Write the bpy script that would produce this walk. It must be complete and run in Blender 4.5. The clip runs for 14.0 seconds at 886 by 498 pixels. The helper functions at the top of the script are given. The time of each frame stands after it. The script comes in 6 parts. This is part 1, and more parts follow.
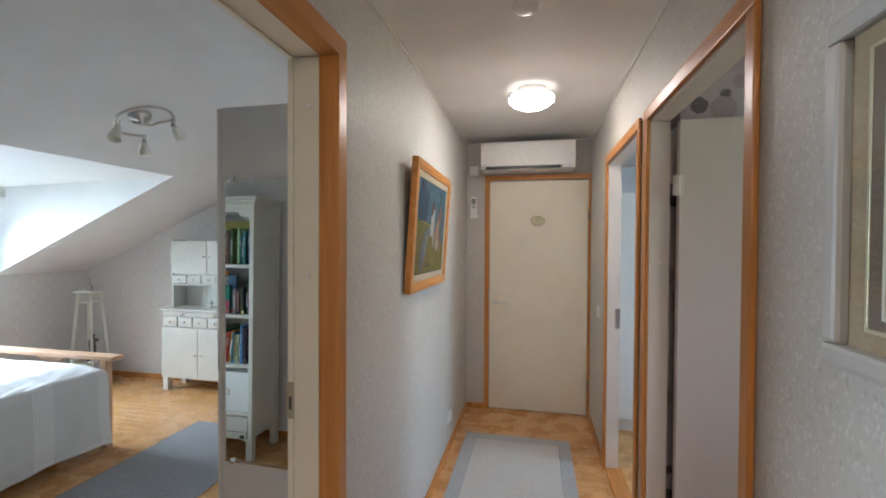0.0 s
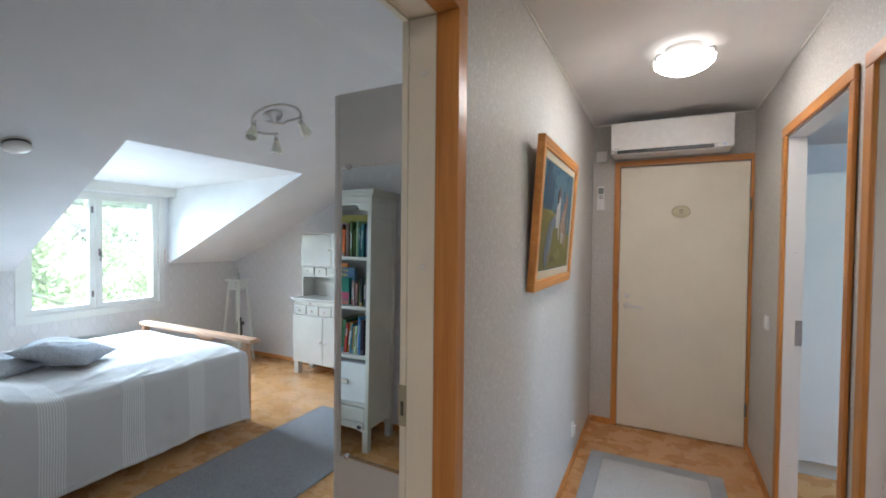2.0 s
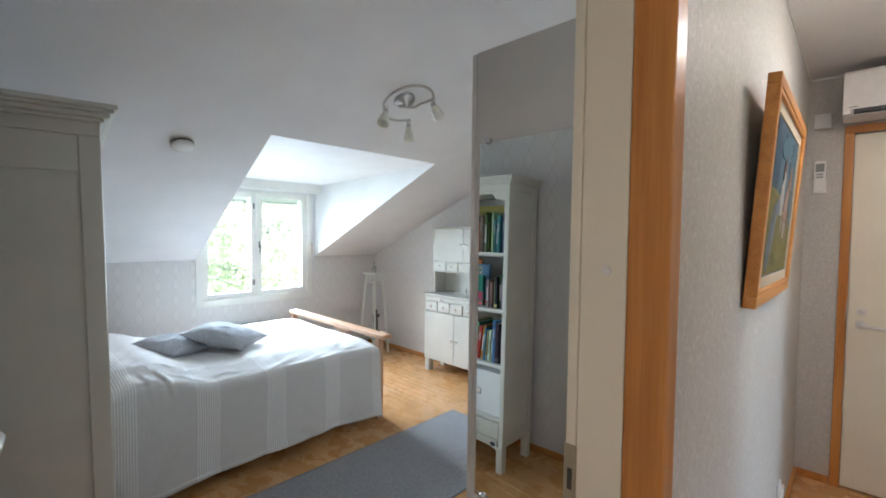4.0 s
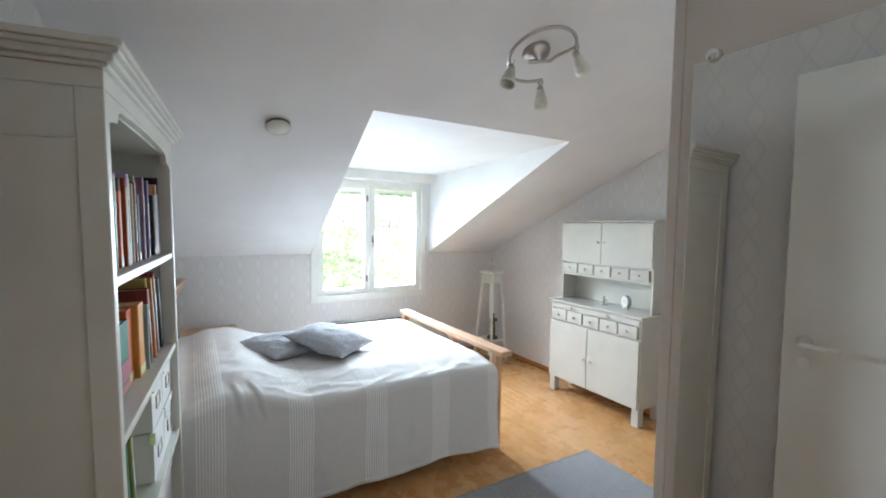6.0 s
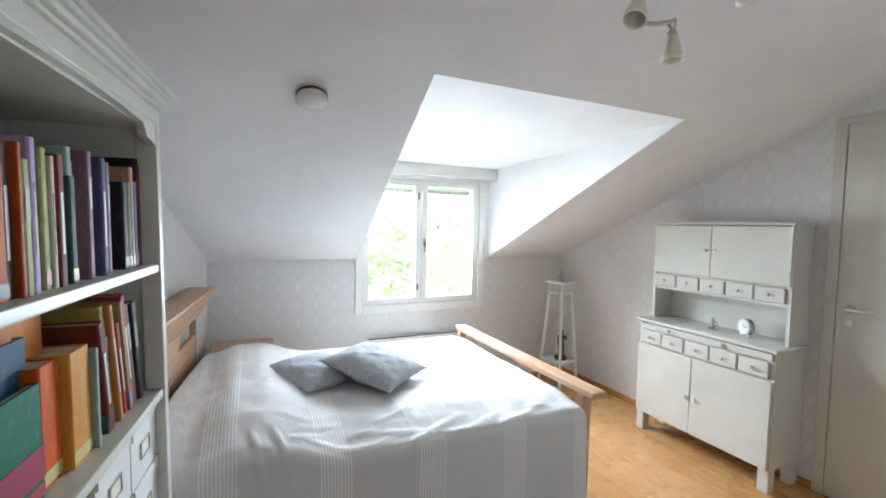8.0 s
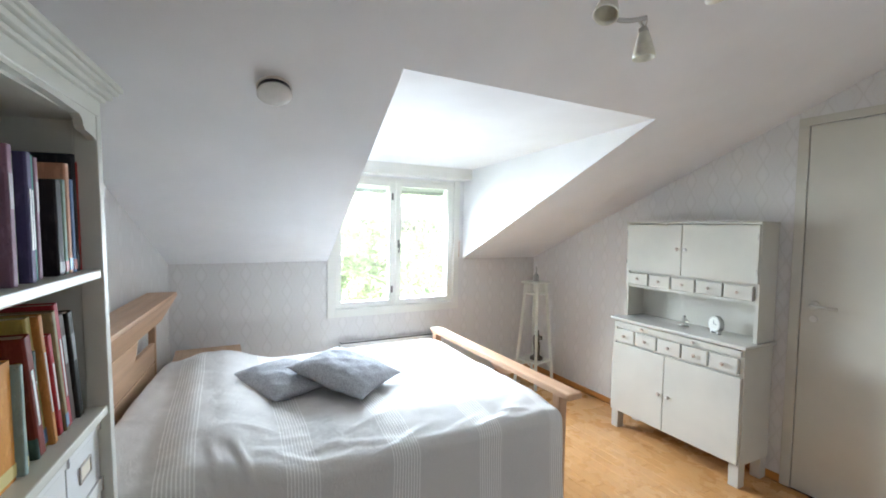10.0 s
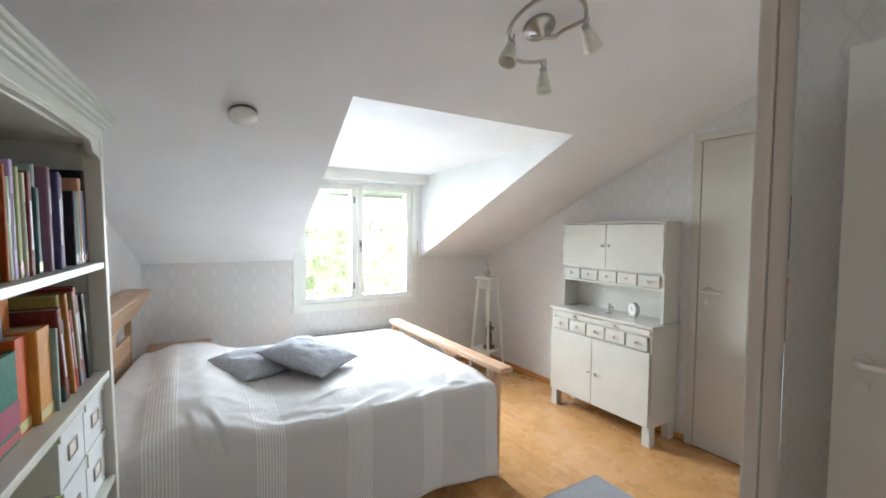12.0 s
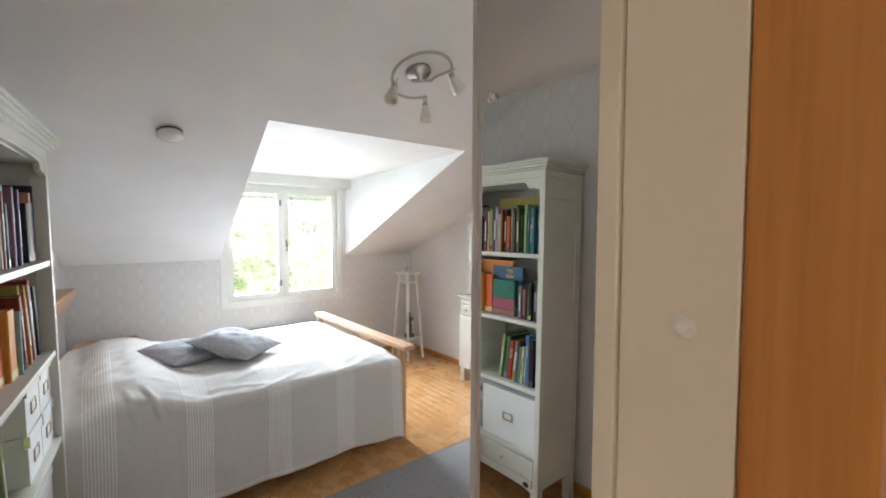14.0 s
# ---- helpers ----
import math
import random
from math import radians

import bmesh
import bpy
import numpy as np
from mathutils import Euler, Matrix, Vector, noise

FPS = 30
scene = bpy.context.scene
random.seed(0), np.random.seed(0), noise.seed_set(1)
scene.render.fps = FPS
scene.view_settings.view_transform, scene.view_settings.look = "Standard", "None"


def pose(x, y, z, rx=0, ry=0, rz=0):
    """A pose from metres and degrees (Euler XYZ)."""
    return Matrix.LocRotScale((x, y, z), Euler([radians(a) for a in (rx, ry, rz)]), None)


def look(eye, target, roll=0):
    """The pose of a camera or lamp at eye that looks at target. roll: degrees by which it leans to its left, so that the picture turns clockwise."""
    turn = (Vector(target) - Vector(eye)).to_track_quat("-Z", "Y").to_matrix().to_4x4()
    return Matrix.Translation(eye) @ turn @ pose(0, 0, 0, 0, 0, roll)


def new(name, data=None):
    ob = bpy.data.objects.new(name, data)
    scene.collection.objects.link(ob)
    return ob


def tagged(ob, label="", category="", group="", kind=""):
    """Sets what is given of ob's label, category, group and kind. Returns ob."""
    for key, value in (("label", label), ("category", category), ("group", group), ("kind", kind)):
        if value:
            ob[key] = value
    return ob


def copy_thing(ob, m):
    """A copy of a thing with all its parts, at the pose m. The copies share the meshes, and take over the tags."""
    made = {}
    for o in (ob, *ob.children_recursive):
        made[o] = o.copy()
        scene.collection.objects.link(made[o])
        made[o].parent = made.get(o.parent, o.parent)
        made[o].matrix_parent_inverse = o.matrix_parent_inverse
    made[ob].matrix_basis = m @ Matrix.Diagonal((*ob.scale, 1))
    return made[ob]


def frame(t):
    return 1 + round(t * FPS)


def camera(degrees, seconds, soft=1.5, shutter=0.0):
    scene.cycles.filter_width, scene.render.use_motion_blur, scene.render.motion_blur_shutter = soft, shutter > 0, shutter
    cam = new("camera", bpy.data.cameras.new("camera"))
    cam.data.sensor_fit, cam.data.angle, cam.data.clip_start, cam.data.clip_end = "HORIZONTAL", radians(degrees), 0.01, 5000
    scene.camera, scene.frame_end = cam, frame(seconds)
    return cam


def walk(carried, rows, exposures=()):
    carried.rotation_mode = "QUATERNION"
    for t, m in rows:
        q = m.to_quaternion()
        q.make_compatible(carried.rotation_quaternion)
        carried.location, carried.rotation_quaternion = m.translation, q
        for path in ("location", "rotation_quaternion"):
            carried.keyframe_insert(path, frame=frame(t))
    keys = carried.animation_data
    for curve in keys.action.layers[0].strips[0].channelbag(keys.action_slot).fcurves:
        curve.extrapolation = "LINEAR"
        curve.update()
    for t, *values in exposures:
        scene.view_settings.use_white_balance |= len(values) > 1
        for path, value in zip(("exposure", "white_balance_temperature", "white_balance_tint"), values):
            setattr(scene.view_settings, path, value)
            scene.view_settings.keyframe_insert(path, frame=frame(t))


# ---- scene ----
cam = camera(91.9, 14.0, soft=1.8)
PATH = [
    (0, (-0.96, 2.034, 1.487), (-1.374, 3.99, 1.454), 0.3),
    (0.5, (-0.983, 2.071, 1.489), (-1.497, 4.003, 1.451), 0.3),
    (1, (-1.002, 2.119, 1.476), (-1.631, 4.017, 1.436), 0.4),
    (1.5, (-1.026, 2.168, 1.467), (-1.787, 4.017, 1.423), 0.5),
    (2, (-1.067, 2.226, 1.457), (-1.967, 4.011, 1.41), 0.6),
    (2.5, (-1.117, 2.278, 1.445), (-2.151, 3.99, 1.393), 0.6),
    (3, (-1.181, 2.34, 1.439), (-2.336, 3.972, 1.383), 0.7),
    (3.5, (-1.25, 2.406, 1.441), (-2.524, 3.947, 1.378), 0.7),
    (4, (-1.324, 2.494, 1.443), (-2.709, 3.935, 1.368), 0.7),
    (6.5, (-1.916, 2.899, 1.448), (-3.688, 3.82, 1.334), 1.1),
    (7, (-2.041, 2.941, 1.45), (-3.848, 3.79, 1.336), 1.2),
    (7.5, (-2.199, 2.973, 1.452), (-4.019, 3.794, 1.339), 1.2),
    (8, (-2.331, 3.0, 1.446), (-4.151, 3.823, 1.338), 1.3),
    (10.5, (-2.371, 3.04, 1.443), (-4.125, 3.996, 1.344), 0.8),
    (11, (-2.267, 3.022, 1.442), (-4.002, 4.012, 1.346), 0.7),
    (11.5, (-2.144, 3.007, 1.44), (-3.864, 4.024, 1.346), 0.7),
    (12, (-2.014, 2.988, 1.437), (-3.722, 4.025, 1.345), 0.6),
    (12.5, (-1.888, 2.964, 1.455), (-3.583, 4.022, 1.363), 0.6),
    (13, (-1.771, 2.936, 1.468), (-3.451, 4.018, 1.374), 0.6),
    (13.5, (-1.63, 2.914, 1.458), (-3.271, 4.053, 1.365), 0.3),
    (14, (-1.51, 2.91, 1.45), (-3.059, 4.17, 1.355), 0.2),
]
EXPOSURES = [(0, 3.42, 5900, 11), (2, 3.44, 5700, 11), (4, 3.56, 5950, 12), (6.5, 3.64, 6200, 14), (11, 3.64, 6350, 15), (14, 3.66, 6700, 17)]
walk(cam, [(t, look(eye, target, roll)) for t, eye, target, roll in PATH], EXPOSURES)

# ---- world, sun, large lights ----
world = bpy.data.worlds.new("sky")
scene.world = world
world.use_nodes = True
wn = world.node_tree
sky = wn.nodes.new("ShaderNodeTexSky")
sky.sky_type, sky.sun_disc = "NISHITA", False
sky.sun_elevation, sky.sun_rotation = radians(50), radians(156)
sky.air_density, sky.dust_density, sky.ozone_density = 1.0, 4.0, 1.0
wn.links.new(sky.outputs[0], wn.nodes["Background"].inputs[0])
wn.nodes["Background"].inputs[1].default_value = 0.125
sun = new("sun", bpy.data.lights.new("sun", "SUN"))
sun.data.energy, sun.data.angle, sun.data.color = 5.0, radians(10), (1, 0.97, 0.93)
sun.matrix_world = look((0, 0, 30), (-10 * math.sin(radians(156)), -10 * math.cos(radians(156)), 18))


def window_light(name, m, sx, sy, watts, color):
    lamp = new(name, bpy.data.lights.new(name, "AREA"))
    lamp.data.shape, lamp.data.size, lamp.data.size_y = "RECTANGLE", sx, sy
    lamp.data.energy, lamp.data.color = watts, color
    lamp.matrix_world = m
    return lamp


# daylight of the sky in the openings of two windows; the dim room's lamp is added to brighten its door leaf
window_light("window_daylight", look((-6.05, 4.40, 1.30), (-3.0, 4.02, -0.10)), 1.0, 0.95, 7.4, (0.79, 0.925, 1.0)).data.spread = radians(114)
window_light("side_room_daylight", look((2.15, 4.6, 1.5), (-1.0, 4.6, 1.2)), 1.0, 1.0, 3.2, (0.62, 0.84, 1.0))
window_light("dim_room_added_light", look((1.28, 2.7, 1.55), (-0.6, 3.3, 1.0)), 0.9, 0.8, 0.62, (1.0, 0.93, 0.90))

# ---- materials ----
def material(name):
    m = bpy.data.materials.new(name)
    m.use_nodes = True
    return m, m.node_tree, m.node_tree.nodes["Principled BSDF"]


def node(tree, kind, **values):
    n = tree.nodes.new(kind)
    for key, value in values.items():
        n.inputs[key.replace("_", " ")].default_value = value
    return n


def wire(tree, a, b):
    tree.links.new(a, b)


def math_node(tree, op, a, b=None, clamp=False):
    n = tree.nodes.new("ShaderNodeMath")
    n.operation, n.use_clamp = op, clamp
    for slot, value in ((0, a), (1, b)):
        if value is None:
            continue
        if isinstance(value, (int, float)):
            n.inputs[slot].default_value = value
        else:
            wire(tree, value, n.inputs[slot])
    return n.outputs[0]


def ramp(tree, fac, stops):
    n = tree.nodes.new("ShaderNodeValToRGB")
    while len(n.color_ramp.elements) < len(stops):
        n.color_ramp.elements.new(0.5)
    for e, (p, c) in zip(n.color_ramp.elements, stops):
        e.position, e.color = p, (*c, 1)
    wire(tree, fac, n.inputs[0])
    return n.outputs[0]


def mixed(tree, fac, a, b, blend="MIX"):
    n = tree.nodes.new("ShaderNodeMix")
    n.data_type, n.blend_type = "RGBA", blend
    for slot, value in ((0, fac), (6, a), (7, b)):
        if isinstance(value, (int, float)):
            n.inputs[slot].default_value = value
        elif isinstance(value, tuple):
            n.inputs[slot].default_value = (*value, 1)
        else:
            wire(tree, value, n.inputs[slot])
    return n.outputs[2]


def position(tree):
    return tree.nodes.new("ShaderNodeNewGeometry").outputs["Position"]


def object_coords(tree):
    return tree.nodes.new("ShaderNodeTexCoord").outputs["Object"]


def scaled(tree, vec, scale):
    n = tree.nodes.new("ShaderNodeMapping")
    n.inputs["Scale"].default_value = scale
    wire(tree, vec, n.inputs["Vector"])
    return n.outputs[0]


def noise_tex(tree, vec, scale, detail=4.0, rough=0.55):
    n = node(tree, "ShaderNodeTexNoise", Scale=scale, Detail=detail, Roughness=rough)
    wire(tree, vec, n.inputs["Vector"])
    return n.outputs[0]


def bump(tree, bsdf, height, strength, distance):
    n = node(tree, "ShaderNodeBump", Strength=strength, Distance=distance)
    wire(tree, height, n.inputs["Height"])
    wire(tree, n.outputs[0], bsdf.inputs["Normal"])


def paint(name, color, rough=0.5, wear=0.04, grain=60.0, bump_mm=0.3, spec=0.4):
    """Painted surface: faint patches of tone, fine brush relief."""
    m, t, b = material(name)
    p = object_coords(t)
    big = noise_tex(t, p, 3.0, 3)
    lo = tuple(c * (1 - wear * 2) for c in color)
    hi = tuple(min(1, c * (1 + wear)) for c in color)
    wire(t, ramp(t, big, [(0.3, lo), (0.7, hi)]), b.inputs["Base Color"])
    fine = noise_tex(t, p, grain, 3)
    wire(t, ramp(t, noise_tex(t, p, 9.0), [(0.3, (rough * 0.85,) * 3), (0.7, (min(1, rough * 1.15),) * 3)]), b.inputs["Roughness"])
    b.inputs["Specular IOR Level"].default_value = spec
    bump(t, b, fine, 0.35, bump_mm / 1000)
    return m


def plain(name, color, rough=0.5, metal=0.0, spec=0.5):
    m, t, b = material(name)
    p = object_coords(t)
    fac = noise_tex(t, p, 25.0, 4)
    wire(t, ramp(t, fac, [(0.3, tuple(c * 0.95 for c in color)), (0.7, tuple(min(1, c * 1.03) for c in color))]), b.inputs["Base Color"])
    b.inputs["Roughness"].default_value, b.inputs["Metallic"].default_value = rough, metal
    b.inputs["Specular IOR Level"].default_value = spec
    bump(t, b, noise_tex(t, p, 180.0, 2), 0.15, 0.0003)
    return m


def wood(name, dark, light, rough=0.4, along=2, per_object=0.0, freq=1.0):
    """Wood with long grain along one axis of the object (0, 1 or 2)."""
    m, t, b = material(name)
    p = object_coords(t)
    if per_object:
        rnd = t.nodes.new("ShaderNodeObjectInfo").outputs["Random"]
        off = t.nodes.new("ShaderNodeVectorMath")
        off.operation = "ADD"
        wire(t, p, off.inputs[0])
        comb = t.nodes.new("ShaderNodeCombineXYZ")
        for k in range(3):
            wire(t, math_node(t, "MULTIPLY", rnd, 17.0 + 5 * k), comb.inputs[k])
        wire(t, comb.outputs[0], off.inputs[1])
        p = off.outputs[0]
    s = [28.0 * freq] * 3
    s[along] = 1.6 * freq
    grain = noise_tex(t, scaled(t, p, s), 1.0, 5, 0.6)
    s2 = [160.0 * freq] * 3
    s2[along] = 5.0
    fine = noise_tex(t, scaled(t, p, s2), 1.0, 3)
    col = ramp(t, grain, [(0.28, dark), (0.5, tuple((a + c) / 2 for a, c in zip(dark, light))), (0.72, light)])
    col = mixed(t, 0.25, col, ramp(t, fine, [(0.35, dark), (0.65, light)]))
    if per_object:
        tone = math_node(t, "ADD", math_node(t, "MULTIPLY", rnd, per_object), 1 - per_object / 2)
        comb2 = t.nodes.new("ShaderNodeCombineXYZ")
        for k in range(3):
            wire(t, tone, comb2.inputs[k])
        col = mixed(t, 1.0, col, comb2.outputs[0], "MULTIPLY")
    wire(t, col, b.inputs["Base Color"])
    wire(t, ramp(t, fine, [(0.2, (rough * 0.8,) * 3), (0.8, (rough * 1.2,) * 3)]), b.inputs["Roughness"])
    bump(t, b, fine, 0.2, 0.0004)
    return m


def parquet(name, islands):
    """Oiled beech strips; tone varies strip by strip."""
    m, t, b = material(name)
    if islands:
        rnd = t.nodes.new("ShaderNodeNewGeometry").outputs["Random Per Island"]
    else:
        rnd = t.nodes.new("ShaderNodeObjectInfo").outputs["Random"]
    comb = t.nodes.new("ShaderNodeCombineXYZ")
    for k in range(3):
        wire(t, math_node(t, "MULTIPLY", rnd, 31.0 + 7 * k), comb.inputs[k])
    add = t.nodes.new("ShaderNodeVectorMath")
    add.operation = "ADD"
    wire(t, position(t), add.inputs[0])
    wire(t, comb.outputs[0], add.inputs[1])
    p = add.outputs[0]
    grain = noise_tex(t, scaled(t, p, (3.0, 40.0, 10.0)), 1.0, 5, 0.6)
    fleck = noise_tex(t, scaled(t, p, (40.0, 260.0, 60.0)), 1.0, 2)
    base = ramp(t, rnd, [(0.0, (0.545, 0.28, 0.10)), (0.35, (0.575, 0.303, 0.112)), (0.7, (0.598, 0.322, 0.123)), (1.0, (0.625, 0.345, 0.138))])
    col = mixed(t, 0.2, base, ramp(t, grain, [(0.3, (0.44, 0.215, 0.074)), (0.7, (0.60, 0.32, 0.125))]))
    col = mixed(t, 0.10, col, ramp(t, fleck, [(0.4, (0.33, 0.15, 0.05)), (0.6, (0.62, 0.34, 0.14))]))
    wire(t, col, b.inputs["Base Color"])
    wire(t, ramp(t, noise_tex(t, position(t), 6.0, 5), [(0.3, (0.26,) * 3), (0.7, (0.29,) * 3)]), b.inputs["Roughness"])
    b.inputs["Specular IOR Level"].default_value = 0.45
    bump(t, b, fleck, 0.04, 0.0002)
    return m


def ogee_paper(name, ground, line):
    """Wallpaper with a chain of pale ogees printed on it."""
    m, t, b = material(name)
    p = position(t)
    sep = t.nodes.new("ShaderNodeSeparateXYZ")
    wire(t, p, sep.inputs[0])
    u = math_node(t, "ADD", sep.outputs[0], sep.outputs[1])
    v = sep.outputs[2]
    pitch, rise = 0.145, 0.143

    def chain(offset, phase, width):
        """Distance to one family of ogee chains that swell and pinch along the wall's height."""
        cell = math_node(t, "FRACT", math_node(t, "DIVIDE", math_node(t, "ADD", u, 50.0 + offset), pitch))
        side = math_node(t, "MULTIPLY", math_node(t, "ABSOLUTE", math_node(t, "SUBTRACT", cell, 0.5)), pitch)
        swing = math_node(t, "COSINE", math_node(t, "ADD", math_node(t, "MULTIPLY", v, 2 * math.pi / rise), phase))
        half = math_node(t, "ADD", math_node(t, "MULTIPLY", swing, -width / 2), width / 2 + 0.004)
        return math_node(t, "ABSOLUTE", math_node(t, "SUBTRACT", side, half))

    def line_mask(dist, thick, strength):
        edge = math_node(t, "SUBTRACT", 1.0, math_node(t, "MULTIPLY", math_node(t, "SUBTRACT", dist, thick), 500.0), True)
        return math_node(t, "MULTIPLY", edge, strength)

    bold = line_mask(chain(0.0, 0.0, 0.030), 0.0022, 1.0)
    faint = line_mask(chain(pitch / 2, math.pi, 0.034), 0.0016, 0.45)
    mask = math_node(t, "MAXIMUM", bold, faint)
    cloth = noise_tex(t, scaled(t, p, (300, 300, 40)), 1.0, 2)
    wash = noise_tex(t, p, 1.5, 3)
    g = mixed(t, wash, tuple(c * 0.95 for c in ground), tuple(min(1, c * 1.04) for c in ground))
    side = math_node(t, "MULTIPLY", math_node(t, "ABSOLUTE", math_node(t, "SUBTRACT", math_node(t, "FRACT", math_node(t, "DIVIDE", math_node(t, "ADD", u, 50.0), pitch)), 0.5)), pitch)
    swing = math_node(t, "COSINE", math_node(t, "MULTIPLY", v, 2 * math.pi / rise))
    inner = math_node(t, "SUBTRACT", math_node(t, "ADD", math_node(t, "MULTIPLY", swing, -0.015), 0.008), side)
    g = mixed(t, math_node(t, "MULTIPLY", math_node(t, "MULTIPLY", inner, 300.0, True), 0.3), g, tuple(min(1, c * 1.11) for c in ground))
    col = mixed(t, math_node(t, "MULTIPLY", mask, 0.34), g, line)
    wire(t, col, b.inputs["Base Color"])
    wire(t, math_node(t, "SUBTRACT", 0.72, math_node(t, "MULTIPLY", mask, 0.3)), b.inputs["Roughness"])
    b.inputs["Specular IOR Level"].default_value = 0.3
    h = math_node(t, "ADD", math_node(t, "MULTIPLY", cloth, 0.4), mask)
    bump(t, b, h, 0.25, 0.0004)
    return m


def fleck_paper(name, ground, pale, dark):
    """Hall wallpaper: grey, with small pale and dark upright flecks like pulp."""
    m, t, b = material(name)
    p = position(t)
    wash = noise_tex(t, p, 4.0, 5, 0.7)
    col = mixed(t, wash, tuple(c * 0.92 for c in ground), tuple(c * 1.06 for c in ground))
    streak = noise_tex(t, scaled(t, p, (220, 220, 14)), 1.0, 2)
    col = mixed(t, math_node(t, "MULTIPLY", streak, 0.35), col, tuple(c * 0.86 for c in ground))
    warp = t.nodes.new("ShaderNodeVectorMath")
    warp.operation = "ADD"
    wire(t, p, warp.inputs[0])
    shake = t.nodes.new("ShaderNodeTexNoise")
    shake.inputs["Scale"].default_value = 45.0
    wire(t, p, shake.inputs["Vector"])
    wire(t, scaled(t, shake.outputs["Color"], (0.012, 0.012, 0.018)), warp.inputs[1])

    def flecks(size, share, reach):
        vor = t.nodes.new("ShaderNodeTexVoronoi")
        vor.inputs["Scale"].default_value = 1.0
        wire(t, scaled(t, warp.outputs[0], size), vor.inputs["Vector"])
        sep = t.nodes.new("ShaderNodeSeparateXYZ")
        wire(t, vor.outputs["Color"], sep.inputs[0])
        pick = math_node(t, "GREATER_THAN", sep.outputs[0], 1 - share)
        core = math_node(t, "MULTIPLY", math_node(t, "SUBTRACT", reach, vor.outputs["Distance"]), 6.0, True)
        return math_node(t, "MULTIPLY", math_node(t, "MULTIPLY", core, pick), math_node(t, "ADD", 0.4, math_node(t, "MULTIPLY", sep.outputs[1], 0.6)))

    m1 = flecks((135, 135, 95), 0.34, 0.58)
    m2 = flecks((110, 110, 80), 0.13, 0.56)
    col = mixed(t, math_node(t, "MULTIPLY", m1, 0.48), col, pale)
    col = mixed(t, math_node(t, "MULTIPLY", m2, 0.42), col, dark)
    wire(t, col, b.inputs["Base Color"])
    wire(t, math_node(t, "SUBTRACT", 0.6, math_node(t, "MULTIPLY", m1, 0.2)), b.inputs["Roughness"])
    bump(t, b, math_node(t, "ADD", m1, noise_tex(t, p, 400.0, 2)), 0.3, 0.0005)
    return m


def woven(name, a, b_color, scale=700.0, rough=0.95, relief=0.0012):
    m, t, b = material(name)
    p = position(t)
    s1 = noise_tex(t, scaled(t, p, (scale, scale * 0.2, scale * 0.6)), 1.0, 3)
    s2 = noise_tex(t, scaled(t, p, (scale * 0.2, scale, scale * 0.6)), 1.0, 3)
    w = math_node(t, "MULTIPLY", math_node(t, "ADD", s1, s2), 0.5)
    big = noise_tex(t, p, 8.0, 4)
    col = ramp(t, w, [(0.38, a), (0.62, b_color)])
    col = mixed(t, 0.18, col, ramp(t, big, [(0.3, a), (0.7, b_color)]))
    wire(t, col, b.inputs["Base Color"])
    b.inputs["Roughness"].default_value = rough
    b.inputs["Specular IOR Level"].default_value = 0.15
    bump(t, b, w, 0.6, relief)
    return m


def coverlet_cloth(name):
    """Linen-look cover with bands of fine white stripes across the bed."""
    m, t, b = material(name)
    p = object_coords(t)
    sep = t.nodes.new("ShaderNodeSeparateXYZ")
    wire(t, p, sep.inputs[0])
    y = math_node(t, "ADD", sep.outputs[1], math_node(t, "MULTIPLY", math_node(t, "SUBTRACT", noise_tex(t, p, 3.0, 2), 0.5), 0.015))
    cell = math_node(t, "FRACT", math_node(t, "DIVIDE", math_node(t, "ADD", y, 4.0 - 0.055), 0.392))
    band = math_node(t, "LESS_THAN", cell, 0.31)
    fine = math_node(t, "FRACT", math_node(t, "DIVIDE", y, 0.0122))
    stripe = math_node(t, "MULTIPLY", math_node(t, "LESS_THAN", fine, 0.36), band)
    weave = noise_tex(t, scaled(t, p, (500, 900, 500)), 1.0, 2)
    ground = ramp(t, weave, [(0.35, (0.65, 0.635, 0.62)), (0.65, (0.72, 0.705, 0.69))])
    soft = mixed(t, math_node(t, "MULTIPLY", band, 0.12), ground, (0.77, 0.755, 0.74))
    wire(t, mixed(t, stripe, soft, (0.91, 0.905, 0.89)), b.inputs["Base Color"])
    b.inputs["Roughness"].default_value = 0.9
    b.inputs["Specular IOR Level"].default_value = 0.2
    b.inputs["Sheen Weight"].default_value = 0.15
    wr = noise_tex(t, scaled(t, p, (9, 14, 9)), 1.0, 5, 0.6)
    crumple = noise_tex(t, scaled(t, p, (38, 64, 38)), 1.0, 4, 0.65)
    crumple.node.inputs["Distortion"].default_value = 1.2
    bump(t, b, math_node(t, "ADD", math_node(t, "ADD", math_node(t, "MULTIPLY", wr, 0.3), math_node(t, "MULTIPLY", crumple, 0.30)), math_node(t, "MULTIPLY", weave, 0.07)), 0.7, 0.012)
    return m


def glowing(name, color, strength):
    m, t, b = material(name)
    b.inputs["Base Color"].default_value = (*color, 1)
    b.inputs["Emission Color"].default_value = (*color, 1)
    b.inputs["Emission Strength"].default_value = strength
    b.inputs["Roughness"].default_value = 0.3
    return m


